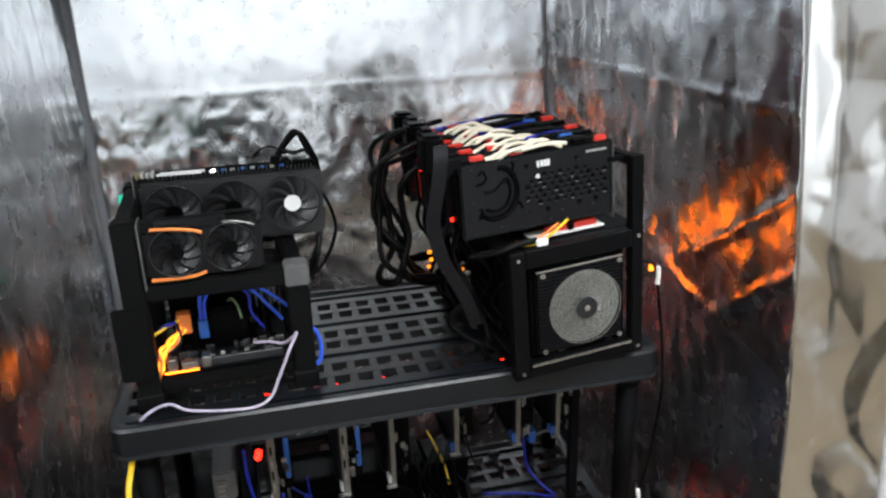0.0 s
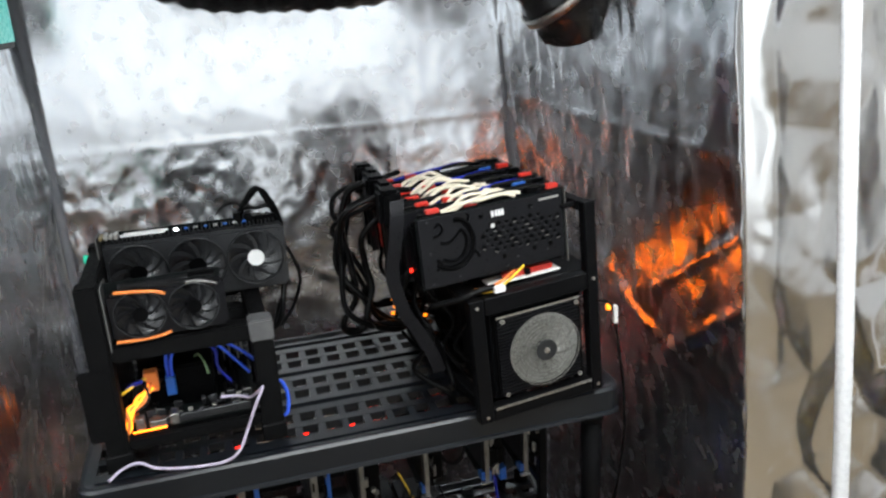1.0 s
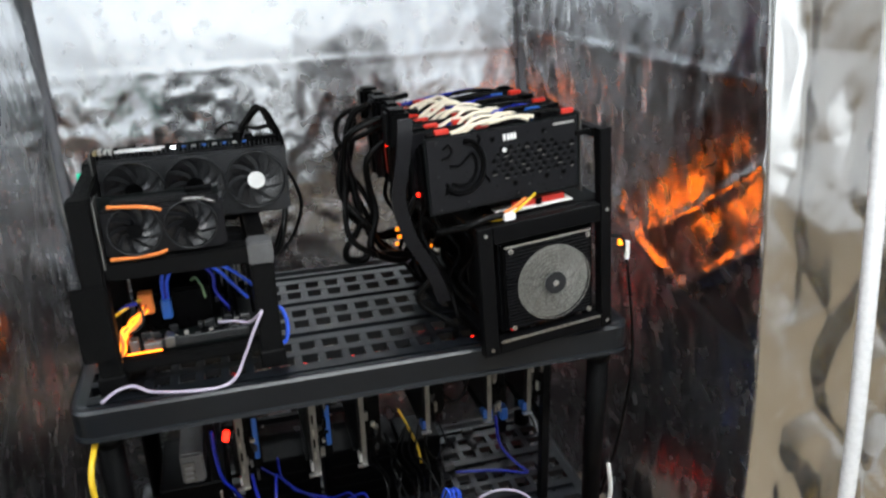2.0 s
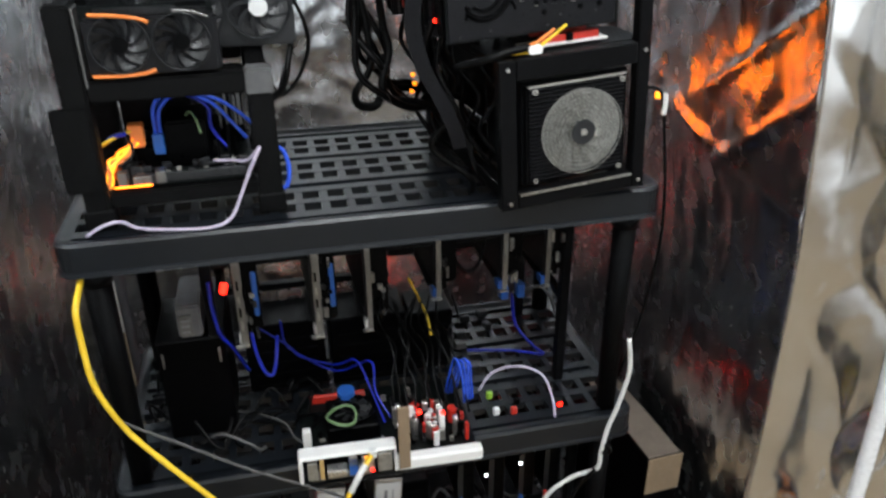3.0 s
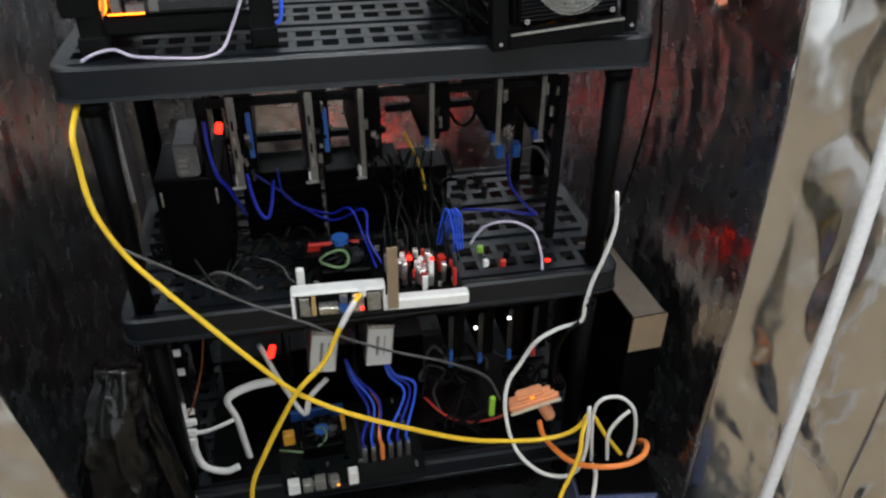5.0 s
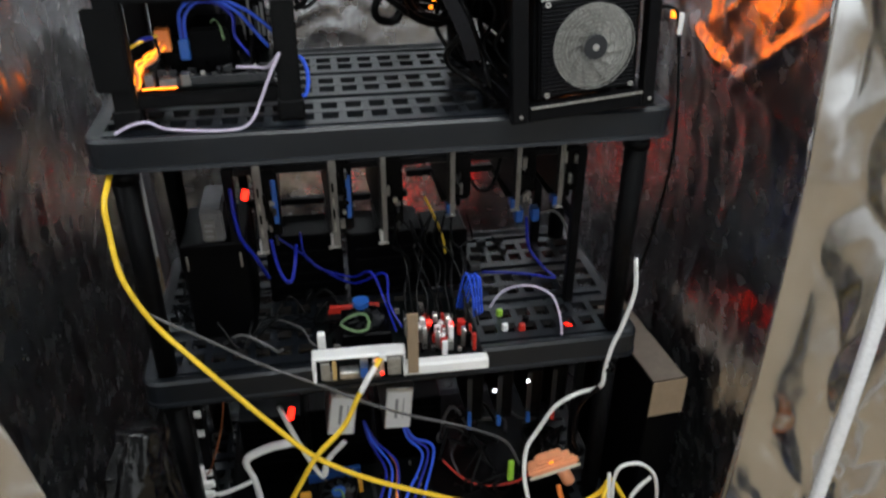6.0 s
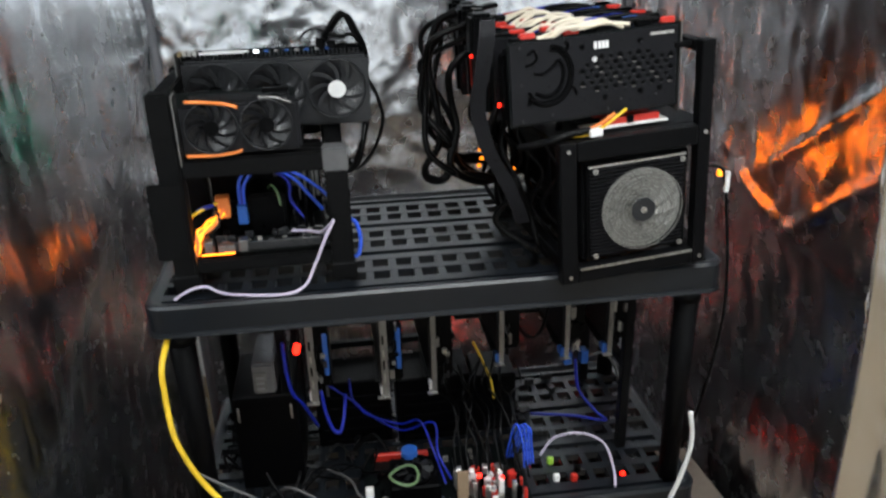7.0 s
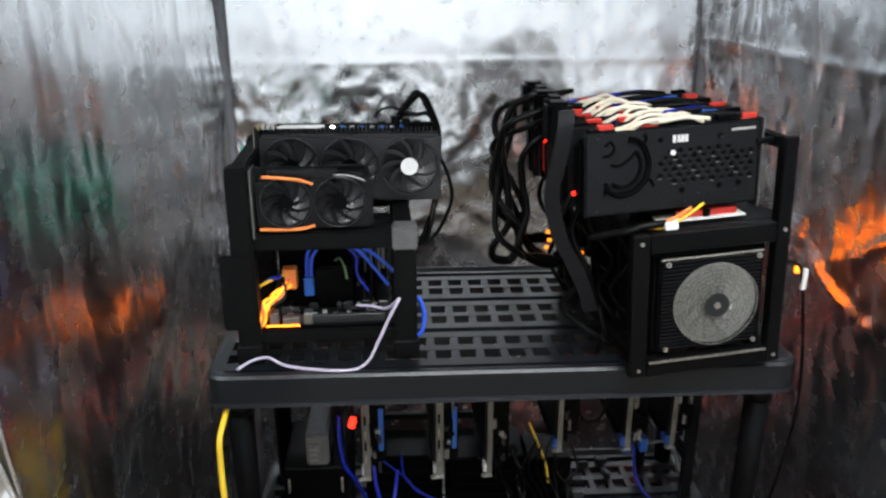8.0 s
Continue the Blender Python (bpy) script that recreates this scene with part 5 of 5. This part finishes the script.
cable("power_lead", [(-0.235, 0.075, 0.385), (-0.205, 0.07, 0.290), (-0.166, 0.07, 0.190), (-0.150, 0.07, 0.235), (-0.112, 0.075, 0.275)], 0.0050, WHITE_CABLE, "white power lead forming a narrow vee", flat=1.5)
for i in range(3):
    tagged(part("cable_plug", box(-0.412 + 0.004 * i, -0.388 + 0.004 * i, 0.058, 0.068, 0.15 + 0.028 * i, 0.168 + 0.028 * i, 0.003), WHITE), "white power plug on the knotted lead", "plug", "white plugs")
cable("loose_cable", [(-0.335, 0.09, 0.43), (-0.355, 0.09, 0.33), (-0.385, 0.09, 0.24), (-0.398, 0.09, 0.215)], 0.0016, mat("brown_wire", (0.25, 0.07, 0.02), 0.5), "thin brown wire hanging at the frame")
cable("loose_cable", [(0.10, 0.12, 0.14), (0.14, 0.1, 0.10), (0.19, 0.09, 0.075), (0.26, 0.08, 0.085), (0.30, 0.08, 0.11)], 0.0026, RED, "dark red lead lying on the bottom shelf")
rng = random.Random(21)
for i in range(18):
    x, y = rng.uniform(0.08, 0.38), rng.uniform(0.06, 0.35)
    pts = []
    for k in range(5):
        pts.append((x, y, 0.061 + rng.uniform(0.0, 0.09) * (k not in (0, 4))))
        x = min(max(x + rng.uniform(-0.07, 0.07), 0.05), 0.40)
        y = min(max(y + rng.uniform(-0.05, 0.05), 0.05), 0.40)
    cable("loose_cable", pts, rng.uniform(0.0025, 0.0045), rng.choice((RUBBER, RUBBER, GREY_CABLE)), "dark cable lying tangled on the bottom shelf", group="tangle on the bottom shelf")

# three-way plug and the cables before the shelves
plug = thing("extension_plug", pose(0.318, 0.015, 0.202, 0, -19, -4), "pale orange three-way extension plug hanging before the bottom shelf", "extension plug")
part("body", box(-0.055, 0.055, -0.018, 0.018, -0.013, 0.008, 0.005, 2), PEACH, plug)
part("raised_top", box(-0.034, 0.026, -0.014, 0.014, 0.0085, 0.024, 0.004, 2), PEACH, plug)
part("pale_rim", box(-0.056, 0.056, -0.0195, -0.0183, -0.015, -0.006, 0.0005), CREAM, plug, "worn pale edge")
part("neck", tube(bmesh.new(), [(0.012, 0.0, -0.015), (0.016, 0.0, -0.040), (0.020, 0.0, -0.070)], 0.014, 12), PEACH, plug, "", True)
part("socket_light", box(-0.006, 0.004, -0.0158, -0.0142, 0.012, 0.019, 0.001), GLOW_AMBER, plug, "glowing amber light")
tagged(part("cable_plug", box(0.238, 0.262, 0.005, 0.03, 0.185, 0.215, 0.005, 2), DARK), "black plug in the extension plug", "plug", "black plugs")
tagged(part("cable_plug", box(0.355, 0.385, 0.005, 0.03, 0.214, 0.236, 0.005, 2), DARK), "black plug in the extension plug", "plug", "black plugs")
tagged(part("plug_tag", box(0.2215, 0.2345, 0.010, 0.022, 0.165, 0.220, 0.003), GREEN), "bright green strip beside the black plug", "tag")
cable("extension_cable", [(0.338, 0.014, 0.128), (0.336, -0.020, 0.122), (0.343, -0.060, 0.127), (0.364, -0.120, 0.143), (0.402, -0.170, 0.176), (0.456, -0.182, 0.187), (0.492, -0.172, 0.196), (0.512, -0.140, 0.190), (0.535, -0.06, 0.10), (0.55, -0.02, 0.0), (0.555, 0.0, -0.08)], 0.0060, ORANGE, "orange extension cable curving past the shelf")
cable("network_cable", [(-0.432, 0.02, 0.925), (-0.436, -0.026, 0.900), (-0.437, -0.032, 0.859), (-0.433, -0.045, 0.798), (-0.421, -0.050, 0.752), (-0.398, -0.052, 0.697), (-0.358, -0.065, 0.646), (-0.299, -0.074, 0.568), (-0.234, -0.088, 0.489), (-0.169, -0.092, 0.408), (-0.087, -0.090, 0.341), (0.018, -0.086, 0.278), (0.147, -0.074, 0.204), (0.268, -0.072, 0.172), (0.345, -0.080, 0.178), (0.385, -0.086, 0.205), (0.400, -0.088, 0.240)], 0.0048, YELLOW, "yellow network cable sagging across the shelves", "network cable")
y2 = cable("network_cable", [(-0.037, -0.053, 0.584), (-0.050, -0.068, 0.578), (-0.064, -0.080, 0.565), (-0.084, -0.084, 0.529), (-0.114, -0.090, 0.468), (-0.163, -0.102, 0.420), (-0.205, -0.103, 0.343), (-0.237, -0.103, 0.275), (-0.265, -0.103, 0.210), (-0.278, -0.103, 0.140), (-0.28, -0.11, 0.04)], 0.0046, YELLOW, "yellow network cable hanging from the motherboard", "network cable")
part("sleeve", tube(bmesh.new(), [(-0.052, -0.070, 0.577), (-0.064, -0.080, 0.565), (-0.080, -0.0832, 0.536)], 0.0054, 8), WHITE_CABLE, y2, "white sleeve", True)
part("plug", box(-0.043, -0.031, -0.060, -0.048, 0.578, 0.592, 0.001), LABEL, y2, "clear plug")
cable("network_cable", [(0.400, -0.088, 0.240), (0.384, -0.110, 0.208), (0.375, -0.130, 0.174), (0.350, -0.150, 0.126), (0.333, -0.160, 0.089), (0.32, -0.17, 0.0), (0.32, -0.18, -0.08)], 0.0046, YELLOW, "yellow network cable end turning down by the shelf post", "network cable")
cable("network_cable", [(0.402, -0.086, 0.245), (0.415, -0.090, 0.230), (0.445, -0.092, 0.175), (0.486, -0.095, 0.112)], 0.0046, YELLOW, "yellow network cable plugged into the electronics box", "network cable")
cable("power_cable", [(-0.436, -0.015, 0.79), (-0.436, -0.018, 0.766), (-0.425, -0.022, 0.713), (-0.395, -0.040, 0.699), (-0.333, -0.042, 0.655), (-0.233, -0.044, 0.581), (-0.133, -0.05, 0.524), (-0.076, -0.052, 0.487), (0.005, -0.05, 0.441), (0.112, -0.045, 0.391), (0.206, 0.0, 0.296), (0.245, 0.012, 0.212)], 0.0027, GREY_CABLE, "grey power cord slung across the shelves")
cable("power_cable", [(0.417, -0.030, 0.723), (0.425, -0.030, 0.655), (0.411, -0.030, 0.582), (0.396, -0.030, 0.532), (0.388, -0.030, 0.479), (0.384, -0.028, 0.437), (0.348, -0.010, 0.409), (0.304, -0.010, 0.382), (0.273, -0.010, 0.326), (0.246, -0.022, 0.284), (0.240, -0.050, 0.220), (0.261, -0.080, 0.148), (0.310, -0.110, 0.107), (0.369, -0.120, 0.103), (0.397, -0.110, 0.156), (0.399, -0.092, 0.265)], 0.0042, WHITE_CABLE, "white power cord hanging down and looping by the post")
cable("power_cable", [(0.418, -0.100, 0.112), (0.407, -0.100, 0.266), (0.448, -0.100, 0.292), (0.491, -0.100, 0.252), (0.506, -0.102, 0.175), (0.499, -0.105, 0.112)], 0.0038, WHITE_CABLE, "white power cable in an upright loop")
cable("power_cable", [(0.452, -0.104, 0.112), (0.446, -0.102, 0.186), (0.464, -0.100, 0.224), (0.486, -0.098, 0.244)], 0.0042, WHITE_CABLE, "white power cable end beside the loop")
cable("power_cable", [(0.352, -0.21, -0.085), (0.362, -0.205, 0.02), (0.385, -0.195, 0.09), (0.408, -0.150, 0.125), (0.418, -0.11, 0.112)], 0.0044, WHITE_CABLE, "white power cable running down the electronics box")
cable("power_cable", [(0.380, -0.03, 0.437), (0.36, -0.02, 0.40), (0.352, 0.0, 0.34), (0.36, 0.01, 0.26), (0.372, 0.012, 0.232)], 0.0042, RUBBER, "black power cord hanging to the extension plug")
cable("tie", [(0.392, -0.036, 0.50), (0.400, -0.040, 0.49), (0.398, -0.036, 0.478), (0.388, -0.036, 0.482)], 0.004, RUBBER, "black tie round the white cord", "cable tie")

router = thing("router_box", pose(0.455, -0.130, ZF + 0.002, 0, 0, -8), "stacked blue grey electronics boxes with a pale printed line", "electronics box")
part("lower_case", box(-0.085, 0.088, -0.055, 0.055, 0.0, 0.090, 0.005, 2), ROUTER, router)
part("upper_case", box(-0.083, 0.086, -0.053, 0.053, 0.0905, 0.178, 0.006, 2), ROUTER, router)
part("lid", box(-0.080, 0.083, -0.050, 0.050, 0.1785, 0.188, 0.003), DARK, router, "black lid")
for i in range(7):
    x = -0.055 + 0.016 * i
    part("print_bar", box(x, x + 0.011, -0.0545, -0.0532, 0.150, 0.158), LABEL, router)

carton = thing("cardboard_box", pose(0.558, 0.190, ZF + 0.002, 0, 0, 4), "brown cardboard box standing between shelf and tent wall", "cardboard box")
part("body", box(-0.045, 0.036, -0.16, 0.18, 0.0, 0.468, 0.003), DARK, carton, "black side")
part("end_panel", box(-0.044, 0.035, -0.1635, -0.1605, 0.375, 0.467, 0.001), CARD, carton, "brown end panel")
# shade on the box's top is mixed into this darker card colour
part("flap", box(-0.044, 0.028, -0.160, 0.17, 0.4685, 0.4715, 0.001), mat("shaded_card", (0.15, 0.12, 0.095), 0.75), carton, "flap in darker card, shade put into its colour")

# silver-black hose beside the shelves and the ducts overhead
def hose(name, pts, r, label, material, step=0.012, depth=0.12, fold=0.05, top=1.0):
    line = spline(pts, 24)
    bm = bmesh.new()
    rows, up, seg, run = [], Vector((0.1, 0.2, 0.97)), 28, 0.0
    for i, q in enumerate(line):
        d = (line[min(i + 1, len(line) - 1)] - line[max(i - 1, 0)]).normalized()
        s = d.cross(up).normalized()
        up = s.cross(d).normalized()
        run += (q - line[i - 1]).length if i else 0
        rr = r * (1 + depth * 0.5 * math.sin(run / step * 2 * math.pi / 2))
        rows.append([bm.verts.new(q + (s * math.cos(2 * math.pi * k / seg) + up * math.sin(2 * math.pi * k / seg)) * rr * (1 + (top - 1) * i / len(line)) * (1 + fold * (ridged(Vector((3 * math.cos(2 * math.pi * k / seg), 3 * math.sin(2 * math.pi * k / seg), i * 0.04)), 3) - 0.9))) for k in range(seg)])
    for a, b in zip(rows, rows[1:]):
        for k in range(seg):
            bm.faces.new((a[k], a[(k + 1) % seg], b[(k + 1) % seg], b[k]))
    bm.faces.new(rows[0][::-1])
    bm.faces.new(rows[-1])
    return tagged(part(name, bm, material, None, "", True), label, "duct")


FOIL = mat("black_foil", (0.05, 0.05, 0.052), 0.2, 0.7, 12, 0.4, 0.5, 0.08, dist=0.004)
hose("air_duct", [(-0.30, 0.50, 1.80), (-0.15, 0.46, 1.755), (0.02, 0.44, 1.745), (0.18, 0.44, 1.76), (0.32, 0.46, 1.83), (0.38, 0.48, 1.93)], 0.085, "black ribbed flexible air duct hanging under the tent roof", FOIL, 0.020, 0.06)
hose("air_duct", [(0.40, 0.42, 1.90), (0.46, 0.40, 1.77), (0.54, 0.40, 1.67), (0.58, 0.42, 1.63)], 0.092, "short black foil duct end with a steel clamp", FOIL, 0.03, 0.10)
bm = bmesh.new()
ring(bm, (0, 0, 0), 0.098, 0.104, 0.018, "z", 40)
bmesh.ops.transform(bm, matrix=Matrix.Translation((0.535, 0.40, 1.676)) @ pose(0, 0, 0, 0, 138, 0), verts=bm.verts[:])
tagged(part("duct_clamp", bm, METAL, None, "", True), "bright steel clamp round the duct end", "clamp")
bagm = mat("black_film", (0.003, 0.003, 0.0034), 0.14, 0.0, 14, 0.3, 0.35, 0.05, dist=0.006)
film_bag = thing("film_bag", pose(0, 0, 0), "glossy black film bag crumpled upright beside the shelves", "bag")
for pts, r, nm in (([(-0.520, -0.12, -0.08), (-0.505, -0.11, 0.10), (-0.492, -0.095, 0.25), (-0.480, -0.085, 0.38), (-0.462, -0.045, 0.48)], 0.080, "bulge"),
                   ([(-0.405, -0.075, -0.08), (-0.412, -0.075, 0.10), (-0.425, -0.070, 0.26), (-0.440, -0.055, 0.40), (-0.452, -0.030, 0.47)], 0.034, "fold")):
    piece = hose(nm, pts, r, "glossy black film fold", bagm, 0.5, 0.02, 0.30, 0.45)
    piece.parent = film_bag
    for key in ("category", "kind", "group"):
        if key in piece:
            del piece[key]
cable("power_cable", [(-0.43, -0.07, 0.30), (-0.44, -0.09, 0.22), (-0.42, -0.10, 0.15), (-0.385, -0.09, 0.13)], 0.003, RUBBER, "black power cord looping over the film hose")
cable("power_cable", [(-0.395, -0.04, 0.11), (-0.398, -0.05, 0.06), (-0.40, -0.06, -0.02), (-0.40, -0.07, -0.07)], 0.0045, WHITE_CABLE, "white power cord end hanging to the floor")
screen = thing("lit_display", pose(XL + 0.035, 0.60, 1.62, 0, 0, 0), "small dark display with a teal glow on the tent wall", "display")
part("case", box(-0.02, 0.005, -0.07, 0.07, 0.0, 0.12, 0.004), DARK, screen)
part("panel", box(0.0055, 0.0085, -0.06, 0.06, 0.012, 0.108, 0.001), SCREEN, screen, "glowing teal panel")
